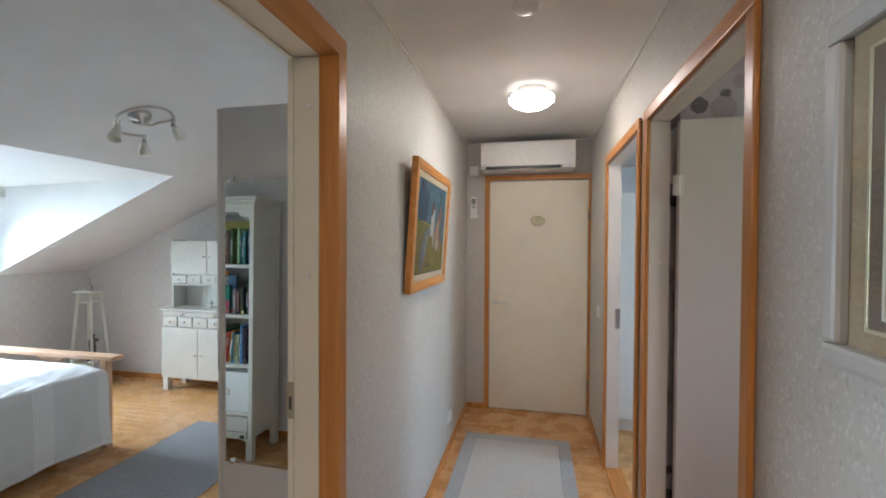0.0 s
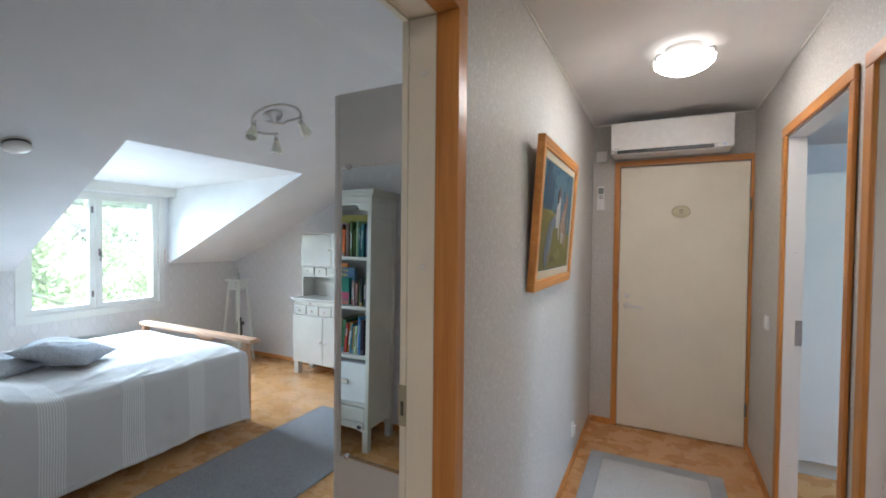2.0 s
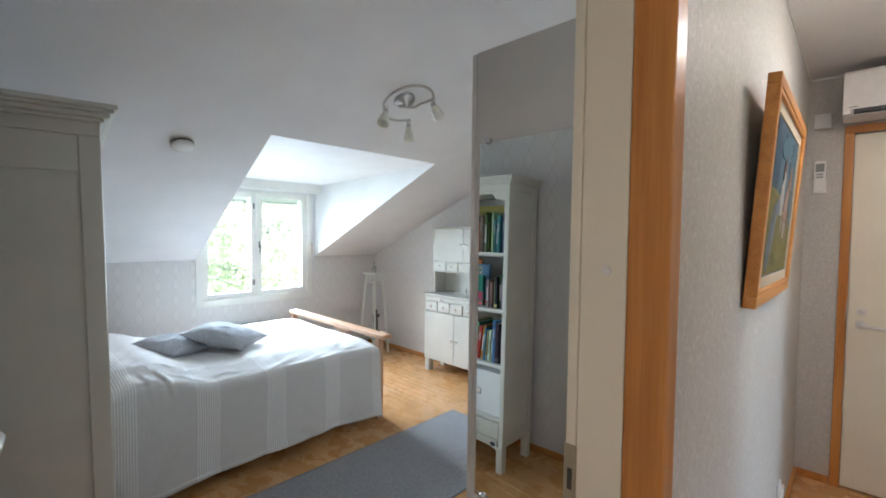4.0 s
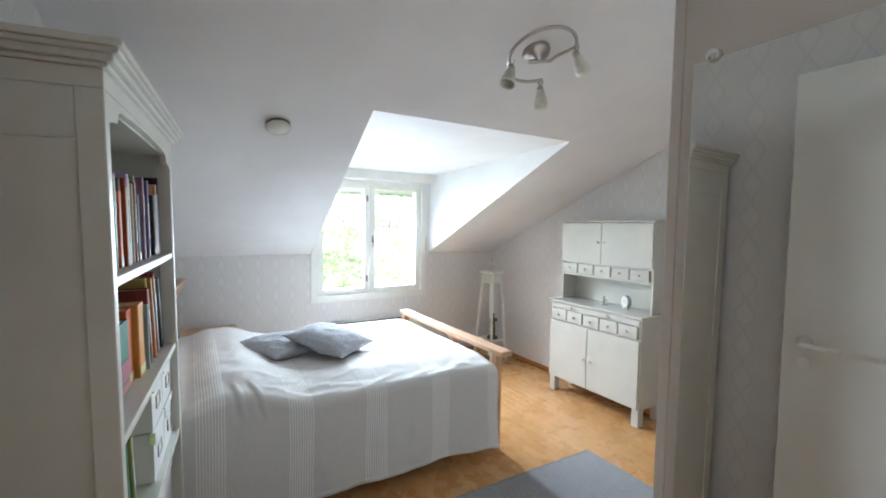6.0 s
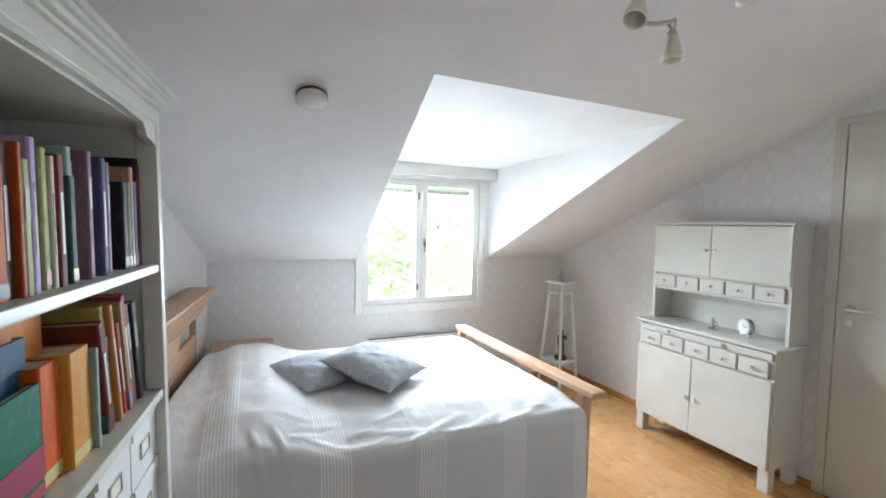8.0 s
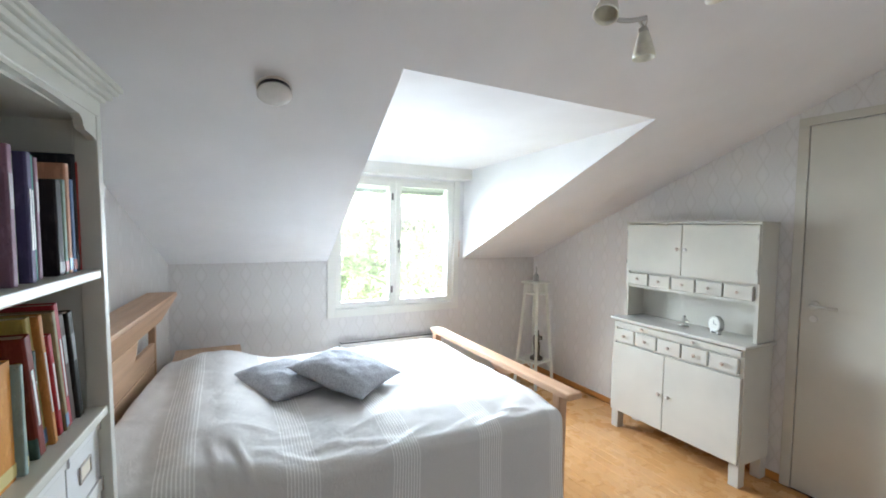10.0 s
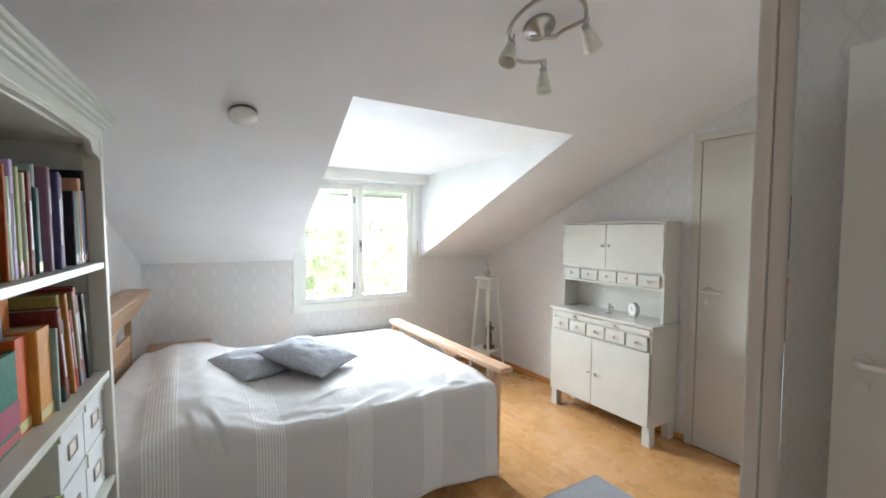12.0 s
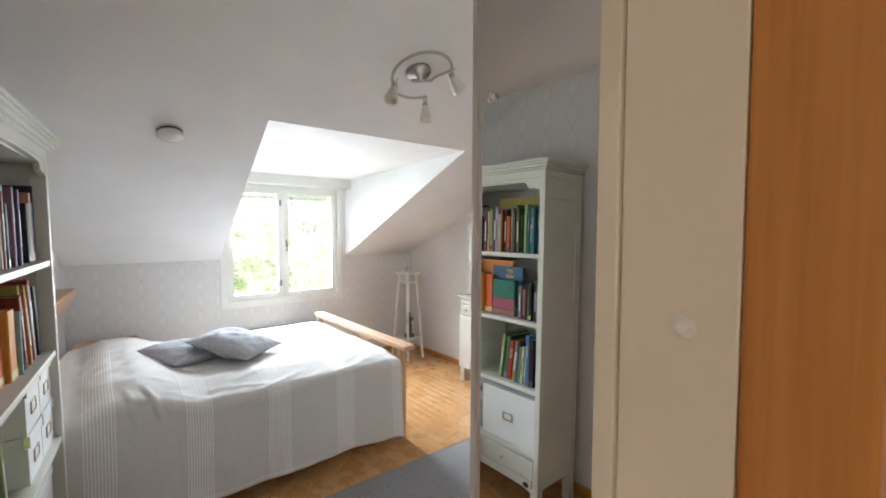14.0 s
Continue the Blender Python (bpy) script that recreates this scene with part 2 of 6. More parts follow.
def pane_glass(name, veil=0.0):
    """Clear glass, with a share of translucent white that imitates veiling glare."""
    m, t, b = material(name)
    out = t.nodes["Material Output"]
    clear, gloss = t.nodes.new("ShaderNodeBsdfTransparent"), t.nodes.new("ShaderNodeBsdfGlossy")
    clear.inputs[0].default_value = (0.95, 0.98, 0.96, 1)
    gloss.inputs["Roughness"].default_value = 0.02
    fres = t.nodes.new("ShaderNodeFresnel")
    fres.inputs[0].default_value = 1.45
    mix = t.nodes.new("ShaderNodeMixShader")
    wire(t, fres.outputs[0], mix.inputs[0])
    wire(t, clear.outputs[0], mix.inputs[1])
    wire(t, gloss.outputs[0], mix.inputs[2])
    # pale haze put into the pane, for the glare of the bright outdoors
    haze = t.nodes.new("ShaderNodeBsdfTranslucent")
    film = t.nodes.new("ShaderNodeMixShader")
    film.inputs[0].default_value = veil
    wire(t, mix.outputs[0], film.inputs[1])
    wire(t, haze.outputs[0], film.inputs[2])
    wire(t, film.outputs[0], out.inputs[0])
    return m


def frosted(name, color):
    m, t, b = material(name)
    p = object_coords(t)
    wire(t, ramp(t, noise_tex(t, p, 30.0, 4), [(0.35, tuple(c * 0.85 for c in color)), (0.65, color)]), b.inputs["Base Color"])
    b.inputs["Roughness"].default_value = 0.35
    b.inputs["Subsurface Weight"].default_value = 0.4
    b.inputs["Subsurface Radius"].default_value = (0.02, 0.02, 0.015)
    return m


def leafy(name, a, c):
    m, t, b = material(name)
    rnd = t.nodes.new("ShaderNodeNewGeometry").outputs["Random Per Island"]
    wire(t, ramp(t, rnd, [(0.0, a), (1.0, c)]), b.inputs["Base Color"])
    b.inputs["Roughness"].default_value = 0.6
    thin = t.nodes.new("ShaderNodeBsdfTranslucent")
    wire(t, ramp(t, rnd, [(0.0, tuple(v * 1.6 for v in a)), (1.0, tuple(min(0.9, v * 1.6) for v in c))]), thin.inputs[0])
    mix = t.nodes.new("ShaderNodeMixShader")
    mix.inputs[0].default_value = 0.45
    wire(t, b.outputs[0], mix.inputs[1])
    wire(t, thin.outputs[0], mix.inputs[2])
    wire(t, mix.outputs[0], t.nodes["Material Output"].inputs[0])
    return m


def blossom_paper(name, ground, flower, dark):
    """Wallpaper with large round blossoms, some of them dark."""
    m, t, b = material(name)
    p = position(t)
    vor = t.nodes.new("ShaderNodeTexVoronoi")
    vor.inputs["Scale"].default_value, vor.inputs["Randomness"].default_value = 9.0, 0.75
    wire(t, p, vor.inputs["Vector"])
    petals = math_node(t, "ADD", vor.outputs["Distance"], math_node(t, "MULTIPLY", noise_tex(t, p, 45.0, 2), 0.10))
    disc = math_node(t, "SUBTRACT", 1.0, math_node(t, "MULTIPLY", math_node(t, "SUBTRACT", petals, 0.50), 30.0), True)
    sep = t.nodes.new("ShaderNodeSeparateXYZ")
    wire(t, vor.outputs["Color"], sep.inputs[0])
    some = math_node(t, "GREATER_THAN", sep.outputs[0], 0.62)
    wash = noise_tex(t, p, 60.0, 3)
    col = mixed(t, math_node(t, "MULTIPLY", disc, math_node(t, "ADD", 0.25, math_node(t, "MULTIPLY", wash, 0.5))), ground, flower)
    col = mixed(t, math_node(t, "MULTIPLY", math_node(t, "MULTIPLY", disc, some), math_node(t, "ADD", 0.55, math_node(t, "MULTIPLY", wash, 0.3))), col, dark)
    wire(t, col, b.inputs["Base Color"])
    b.inputs["Roughness"].default_value = 0.75
    return m


M_SLOPE = paint("white_ceiling_paint", (0.835, 0.83, 0.835), 0.75, 0.02, 120, 0.25, 0.2)
M_HALL_CEIL = paint("hall_ceiling_paint", (0.76, 0.75, 0.74), 0.7, 0.02, 120, 0.3, 0.2)
M_WHITE_WALL = paint("white_wall_paint", (0.78, 0.78, 0.785), 0.7, 0.02, 120, 0.3, 0.2)
M_OGEE = ogee_paper("ogee_wallpaper", (0.71, 0.692, 0.68), (0.54, 0.51, 0.47))
M_FLECK = fleck_paper("hall_wallpaper", (0.535, 0.515, 0.48), (0.72, 0.70, 0.66), (0.33, 0.315, 0.30))
M_SIDE_PAPER = blossom_paper("side_room_wallpaper", (0.62, 0.55, 0.55), (0.42, 0.30, 0.31), (0.07, 0.07, 0.075))
M_PLANK = parquet("beech_strip", False)
M_PLANK_JOINED = parquet("beech_strips_joined", True)
M_SUBFLOOR = plain("dark_joint", (0.13, 0.07, 0.035), 0.8)
M_CASING = wood("varnished_pine", (0.40, 0.145, 0.028), (0.64, 0.285, 0.068), 0.36, 2)
M_CASING_X = wood("varnished_pine_x", (0.40, 0.145, 0.028), (0.64, 0.285, 0.068), 0.36, 0)
M_CASING_Y = wood("varnished_pine_y", (0.40, 0.145, 0.028), (0.64, 0.285, 0.068), 0.36, 1)
M_BED_X = wood("light_pine_x", (0.46, 0.26, 0.145), (0.66, 0.42, 0.26), 0.4, 0)
M_BED_Z = wood("light_pine_z", (0.46, 0.26, 0.145), (0.66, 0.42, 0.26), 0.4, 2)
M_JAMB = paint("off_white_frame_paint", (0.74, 0.695, 0.655), 0.42, 0.02, 90, 0.15)
M_PINKISH = paint("pinkish_white_door_paint", (0.70, 0.645, 0.615), 0.4, 0.02, 90, 0.15)
M_WORKTOP = paint("glossy_worktop_paint", (0.63, 0.62, 0.57), 0.14, 0.05, 50, 0.1, 0.6)
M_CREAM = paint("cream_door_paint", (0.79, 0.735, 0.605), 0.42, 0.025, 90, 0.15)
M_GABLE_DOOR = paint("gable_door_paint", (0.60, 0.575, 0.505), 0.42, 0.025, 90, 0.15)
M_LEAF_WHITE = paint("white_door_paint", (0.70, 0.69, 0.66), 0.4, 0.02, 90, 0.15)
M_WARDROBE = paint("wardrobe_lacquer", (0.62, 0.585, 0.545), 0.45, 0.02, 100, 0.12)
M_FURN = paint("furniture_white", (0.62, 0.605, 0.545), 0.34, 0.04, 50, 0.3)
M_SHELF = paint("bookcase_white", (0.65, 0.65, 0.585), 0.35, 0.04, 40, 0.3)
# the bookcase white, darkened for the shade inside the case
M_SHELF_SHADED = paint("bookcase_white_shaded", (0.50, 0.49, 0.44), 0.5, 0.03, 40, 0.3)
M_WIN = paint("window_paint", (0.78, 0.775, 0.73), 0.35, 0.03, 60, 0.2)
M_MINT = paint("pale_green_paint", (0.72, 0.735, 0.675), 0.45, 0.05, 60, 0.3)
M_KNOB = plain("wooden_knob", (0.60, 0.50, 0.43), 0.4)
M_KNOB_WHITE = plain("white_knob", (0.76, 0.74, 0.70), 0.3)
M_PLASTIC = plain("white_plastic", (0.78, 0.77, 0.75), 0.35)
M_DARK = plain("black_plastic", (0.02, 0.02, 0.022), 0.4)
M_GREY = plain("grey_plastic", (0.35, 0.35, 0.36), 0.45)
M_CHROME = plain("polished_steel", (0.72, 0.72, 0.73), 0.14, 1.0)
M_BRUSHED = plain("brushed_nickel", (0.50, 0.47, 0.44), 0.32, 1.0)
M_STRIKE = plain("worn_brass", (0.42, 0.36, 0.25), 0.45, 0.6)
M_BRASS = plain("aged_brass", (0.55, 0.45, 0.25), 0.35, 1.0)
M_MIRROR, _t, _b = material("mirror_silver")
_b.inputs["Base Color"].default_value, _b.inputs["Metallic"].default_value, _b.inputs["Roughness"].default_value = (0.93, 0.945, 0.92, 1), 1.0, 0.004
M_GLASS = pane_glass("window_pane", 0.002)
M_PICTURE_GLASS = pane_glass("picture_glass")
M_SHADE = frosted("frosted_shade", (0.80, 0.78, 0.68))
M_DOME = glowing("lit_dome", (1.0, 0.88, 0.75), 6.3)
M_DOME_RIM = glowing("lit_dome_rim", (1.0, 0.90, 0.78), 0.22)
M_LED = glowing("blue_led", (0.25, 0.45, 1.0), 0.05)
M_RUG = woven("grey_rug", (0.22, 0.222, 0.235), (0.37, 0.368, 0.38), 260)
M_RUG_EDGE = woven("grey_rug_edge", (0.16, 0.16, 0.17), (0.27, 0.27, 0.275), 300)
M_RUNNER = woven("runner_field", (0.42, 0.415, 0.40), (0.55, 0.54, 0.52), 300)
M_RUNNER_EDGE = woven("runner_border", (0.30, 0.305, 0.315), (0.44, 0.445, 0.455), 300)
M_CUSHION = woven("blue_grey_linen", (0.31, 0.325, 0.355), (0.54, 0.56, 0.595), 210)
M_COVER = coverlet_cloth("striped_cover")
M_SHEET = woven("white_sheet", (0.72, 0.72, 0.72), (0.80, 0.80, 0.80), 500)
M_BOX = paint("white_card", (0.74, 0.75, 0.74), 0.55, 0.02, 80, 0.1)
M_PAGES = plain("page_block", (0.52, 0.46, 0.36), 0.9)
M_BRONZE = plain("dark_bronze", (0.09, 0.075, 0.06), 0.5, 0.4)
M_PEWTER = plain("pewter", (0.45, 0.44, 0.42), 0.35, 1.0)
M_BARK = plain("bark", (0.42, 0.40, 0.37), 0.9)
M_LEAVES = leafy("leaves", (0.27, 0.30, 0.20), (0.42, 0.45, 0.34))
M_LAWN = plain("lawn", (0.09, 0.14, 0.04), 0.9)
M_ROOF = plain("roof_felt", (0.12, 0.12, 0.12), 0.9)
M_SLIP = woven("linen_slip_cloth", (0.40, 0.33, 0.24), (0.49, 0.41, 0.31), 500)
M_LINEN = plain("picture_linen", (0.78, 0.72, 0.62), 0.8)
M_GREYFRAME = paint("grey_frame_lacquer", (0.45, 0.44, 0.42), 0.4, 0.03, 60, 0.2)
M_TAN = woven("tan_mount", (0.40, 0.29, 0.19), (0.52, 0.39, 0.26), 400)
M_GILT = plain("thin_gilt", (0.70, 0.62, 0.45), 0.35, 0.6)


TINTS = {}


def tint(r, g, b, rough=0.5):
    key = (r, g, b, rough)
    if key not in TINTS:
        TINTS[key] = plain("dyed_cover", (r, g, b), rough)
    return TINTS[key]

# ---- mesh helpers ----
def box(bm, x0, x1, y0, y1, z0, z1, bevel=0.0, m=None):
    """Adds a box to bm, with its edges rounded off by bevel."""
    made = bmesh.ops.create_cube(bm, size=1.0)["verts"]
    for v in made:
        v.co = Vector(((x0 + x1) / 2 + v.co.x * (x1 - x0), (y0 + y1) / 2 + v.co.y * (y1 - y0), (z0 + z1) / 2 + v.co.z * (z1 - z0)))
    if bevel:
        edges = list({e for v in made for e in v.link_edges})
        made = [v for v in bmesh.ops.bevel(bm, geom=edges, offset=bevel, segments=2, profile=0.6, affect="EDGES")["verts"]]
    if m is not None:
        bmesh.ops.transform(bm, matrix=m, verts=made)
    return made


def boxes(*rows, bevel=0.0):
    bm = bmesh.new()
    for r in rows:
        box(bm, *r, bevel=bevel)
    return bm


def prism(bm, outline, axis, a, b):
    """A closed outline in the plane across axis (0, 1, 2), drawn out from a to b."""
    def put(p, c):
        q = list(p)
        q.insert(axis, c)
        return bm.verts.new(q)
    lo, hi = [put(p, a) for p in outline], [put(p, b) for p in outline]
    n = len(outline)
    for k in range(n):
        bm.faces.new((lo[k], lo[(k + 1) % n], hi[(k + 1) % n], hi[k]))
    bm.faces.new(lo[::-1])
    bm.faces.new(hi)
    bmesh.ops.recalc_face_normals(bm, faces=bm.faces)


def lathe(bm, profile, m=None, steps=24):
    """Turns a profile of (radius, height) about z."""
    rings = []
    for r, h in profile:
        ring = []
        for k in range(steps):
            a = 2 * math.pi * k / steps
            ring.append(bm.verts.new((r * math.cos(a), r * math.sin(a), h)))
        rings.append(ring)
    for p, q in zip(rings, rings[1:]):
        for k in range(steps):
            bm.faces.new((p[k], p[(k + 1) % steps], q[(k + 1) % steps], q[k]))
    if profile[0][0] > 1e-6:
        bm.faces.new(rings[0][::-1])
    if profile[-1][0] > 1e-6:
        bm.faces.new(rings[-1])
    verts = [v for ring in rings for v in ring]
    if m is not None:
        bmesh.ops.transform(bm, matrix=m, verts=verts)
    return verts


def tube(bm, points, radius, steps=10):
    """A round bar along points; radius may be one number or one for each point."""
    pts = [Vector(p) for p in points]
    rad = radius if isinstance(radius, (list, tuple)) else [radius] * len(pts)
    rings = []
    up = Vector((0, 0, 1))
    for k, p in enumerate(pts):
        d = (pts[min(k + 1, len(pts) - 1)] - pts[max(k - 1, 0)]).normalized()
        side = d.cross(up if abs(d.dot(up)) < 0.95 else Vector((1, 0, 0))).normalized()
        over = side.cross(d)
        rings.append([bm.verts.new(p + (side * math.cos(a) + over * math.sin(a)) * rad[k]) for a in [2 * math.pi * i / steps for i in range(steps)]])
    for p, q in zip(rings, rings[1:]):
        for k in range(steps):
            bm.faces.new((p[k], p[(k + 1) % steps], q[(k + 1) % steps], q[k]))
    bm.faces.new(rings[0][::-1])
    bm.faces.new(rings[-1])
    bmesh.ops.recalc_face_normals(bm, faces=bm.faces)


def mesh_of(name, bm, mat, smooth=False):
    me = bpy.data.meshes.new(name)
    bmesh.ops.recalc_face_normals(bm, faces=bm.faces)
    bm.to_mesh(me)
    bm.free()
    me.materials.append(mat)
    if smooth:
        me.shade_smooth()
    return me


def part(name, bm, mat, parent, label="", smooth=False, m=None):
    """Links a bmesh as one mesh object under a thing or a part."""
    ob = new(name, mesh_of(name, bm, mat, smooth))
    ob.parent = parent
    if m is not None:
        ob.matrix_basis = m
    if label:
        tagged(ob, label)
    return ob


def thing(name, label, category, m=None, group="", kind=""):
    ob = new(name)
    ob.empty_display_size = 0.1
    ob.matrix_basis = m if m is not None else Matrix()
    return tagged(ob, label, category, group, kind)


def solid(name, bm, mat, label, category, kind="structure", smooth=False):
    return tagged(new(name, mesh_of(name, bm, mat, smooth)), label, category, "", kind)


# ---- the plan ----
HALL_L, HALL_R, HALL_END, HALL_TOP = -1.55, -0.487, 5.85, 2.37
ROOM_E, ROOM_W, ROOM_N, ROOM_S = -1.70, -5.86, 5.91, 2.15
KNEE, PITCH, FOLD_X, FOLD_Z = 1.155, 0.424, -2.60, 2.537
DORM_A, DORM_B, DORM_X, DORM_Z = 3.628, 5.008, -3.84, 2.012
FLARE_A, FLARE_B = 3.80, 5.062
WIN_Y0, WIN_Y1, WIN_Z0, WIN_Z1 = 3.84, 4.975, 0.735, 1.86


def slope_z(x):
    return KNEE + PITCH * (x - ROOM_W)


# walls of the bedroom
bm = boxes((-6.10, ROOM_W, 2.15, WIN_Y0, 0, KNEE), (-6.10, ROOM_W, WIN_Y1, 6.10, 0, KNEE), (-6.10, ROOM_W, WIN_Y0, WIN_Y1, 0, WIN_Z0))
solid("wall_west", bm, M_OGEE, "low knee wall in pale grey ogee-patterned wallpaper under the window", "wall")
bm = boxes((-6.10, ROOM_W, DORM_A - 0.1, WIN_Y0, KNEE, 2.13), (-6.10, ROOM_W, WIN_Y1, DORM_B + 0.16, KNEE, 2.13), (-6.10, ROOM_W, WIN_Y0, WIN_Y1, WIN_Z1, 2.13))
solid("wall_dormer", bm, M_WHITE_WALL, "white painted front of the dormer round the window", "wall")
bm = bmesh.new()
prism(bm, [(-6.10, 0), (ROOM_E, 0), (ROOM_E, FOLD_Z + 0.1), (FOLD_X, FOLD_Z + 0.1), (-6.10, slope_z(-6.10) + 0.1)], 1, ROOM_N, ROOM_N + 0.12)
solid("wall_north", bm, M_OGEE, "gable wall in pale grey ogee-patterned wallpaper behind the dresser", "wall")


def south_y(x):
    """The south wall runs a few degrees out of square."""
    return 2.715 - 0.127 * (x + 5.86)


bm = bmesh.new()
prism(bm, [(-6.10, south_y(-6.10)), (ROOM_E, south_y(ROOM_E)), (ROOM_E, 2.12), (-6.10, 2.12)], 2, 0, 2.70)
solid("wall_south", bm, M_OGEE, "bedroom wall in pale grey ogee-patterned wallpaper behind bed and bookcase", "wall")

# sloping ceiling with the dormer cut into it
def slope_piece(bm, x0, x1, y0, y1, thick=0.1):
    """Slab of the slope from x0 to x1; y0 and y1 are (at x0, at x1)."""
    made = []
    for lift in (0, thick):
        made += [bm.verts.new((x, y, slope_z(x) + lift)) for x, y in ((x0, y0[0]), (x1, y0[1]), (x1, y1[1]), (x0, y1[0]))]
    for q in ((0, 1, 2, 3), (4, 5, 6, 7), (0, 1, 5, 4), (1, 2, 6, 5), (2, 3, 7, 6), (3, 0, 4, 7)):
        bm.faces.new([made[k] for k in q])


bm = bmesh.new()
slope_piece(bm, ROOM_W, DORM_X, (ROOM_S, ROOM_S), (FLARE_A, DORM_A))
slope_piece(bm, ROOM_W, DORM_X, (FLARE_B, DORM_B), (ROOM_N, ROOM_N))
slope_piece(bm, DORM_X, FOLD_X, (ROOM_S, ROOM_S), (ROOM_N, ROOM_N))
solid("ceiling_slope", bm, M_SLOPE, "sloping white painted attic ceiling with a dormer opening", "ceiling")
bm = bmesh.new()
for wall_y, far_y, out in ((FLARE_A, DORM_A, -0.08), (FLARE_B, DORM_B, 0.08)):
    tri = []
    for off in (0, out):
        for x, y, z in ((ROOM_W, wall_y, KNEE), (ROOM_W, wall_y, 2.06), (DORM_X, far_y, 2.06), (DORM_X, far_y, slope_z(DORM_X))):
            tri.append(bm.verts.new((x, y + off - (0.0 if off else math.copysign(0.003, out)), z + (0.101 if off else 0.0) * (z < 2.03))))
    for q in ((0, 1, 2, 3), (4, 5, 6, 7), (0, 1, 5, 4), (1, 2, 6, 5), (2, 3, 7, 6), (3, 0, 4, 7)):
        bm.faces.new([tri[k] for k in q])
solid("dormer_cheeks", bm, M_SLOPE, "white painted cheeks of the dormer", "ceiling")
bm = bmesh.new()
prism(bm, [(ROOM_W, 1.963), (DORM_X, DORM_Z), (DORM_X, DORM_Z + 0.12), (ROOM_W, DORM_Z + 0.12)], 1, DORM_A - 0.09, DORM_B + 0.11)
solid("ceiling_dormer", bm, M_SLOPE, "flat white painted ceiling of the dormer", "ceiling")
solid("trim_valance", boxes((ROOM_W, ROOM_W + 0.155, FLARE_A - 0.03, FLARE_B - 0.004, 1.874, 1.968), bevel=0.003), M_WIN, "white boxed valance above the dormer window", "valance")
bm = boxes((FOLD_X, ROOM_E, ROOM_S, ROOM_N, FOLD_Z, FOLD_Z + 0.1))
solid("ceiling_flat", bm, M_SLOPE, "flat white painted ceiling of the bedroom", "ceiling")

# walls of the hall; the doorway to the bedroom goes through the left one
DOOR_A, DOOR_B, DOOR_Z = 2.33, 3.235, 2.05
bm = boxes((ROOM_E, HALL_L, -1.0, DOOR_A - 0.045, 0, 2.56), (ROOM_E, HALL_L, DOOR_B + 0.045, 6.03, 0, 2.56), (ROOM_E, HALL_L, DOOR_A - 0.045, DOOR_B + 0.045, DOOR_Z + 0.045, 2.56))
solid("wall_hall_west", bm, M_FLECK, "grey flecked wallpaper wall between hall and bedroom", "wall")
bm = boxes((ROOM_E - 0.012, ROOM_E - 0.001, ROOM_S, DOOR_A - 0.06, 0, FOLD_Z), (ROOM_E - 0.012, ROOM_E - 0.001, DOOR_B + 0.06, ROOM_N, 0, FOLD_Z), (ROOM_E - 0.012, ROOM_E - 0.001, DOOR_A - 0.05, DOOR_B + 0.05, DOOR_Z + 0.05, FOLD_Z))
solid("wall_east", bm, M_OGEE, "bedroom side of the hall wall in ogee wallpaper", "wall")
D1A, D1B, D2A, D2B, RZ = 3.105, 3.982, 4.14, 4.997, 2.005
bm = boxes((HALL_R, HALL_R + 0.078, -1.0, D1A, 0, HALL_TOP), (HALL_R, HALL_R + 0.078, D1B, D2A, 0, HALL_TOP), (HALL_R, HALL_R + 0.078, D2B, 5.97, 0, HALL_TOP),
           (HALL_R, HALL_R + 0.078, D1A, D1B, RZ, HALL_TOP), (HALL_R, HALL_R + 0.078, D2A, D2B, RZ, HALL_TOP))
solid("wall_hall_east", bm, M_FLECK, "grey flecked wallpaper wall with two doorways", "wall")
EDX0, EDX1 = -1.345, -0.507
bm = boxes((HALL_L, EDX0, HALL_END, 5.97, 0, HALL_TOP), (EDX1, HALL_R, HALL_END, 5.97, 0, HALL_TOP), (EDX0, EDX1, HALL_END, 5.97, 2.03, HALL_TOP))
solid("wall_hall_north", bm, M_FLECK, "grey flecked wallpaper wall round the closed end door", "wall")
solid("wall_hall_south", boxes((HALL_L, HALL_R, -1.1, -1.0, 0, HALL_TOP)), M_FLECK, "grey flecked wallpaper wall closing the hall", "wall")
solid("ceiling_hall", boxes((ROOM_E, HALL_R + 0.1, -1.1, 5.97, HALL_TOP, HALL_TOP + 0.08)), M_HALL_CEIL, "flat white painted ceiling of the hall", "ceiling")
bm = boxes((HALL_L, HALL_L + 0.008, -1.0, HALL_END, HALL_TOP - 0.010, HALL_TOP - 0.001), (HALL_R - 0.008, HALL_R, -1.0, HALL_END, HALL_TOP - 0.010, HALL_TOP - 0.001),
           (HALL_L + 0.008, HALL_R - 0.008, HALL_END - 0.008, HALL_END, HALL_TOP - 0.010, HALL_TOP - 0.001), bevel=0.003)
solid("trim_cornice", bm, M_WIN, "thin white moulding between hall wall and ceiling", "moulding")

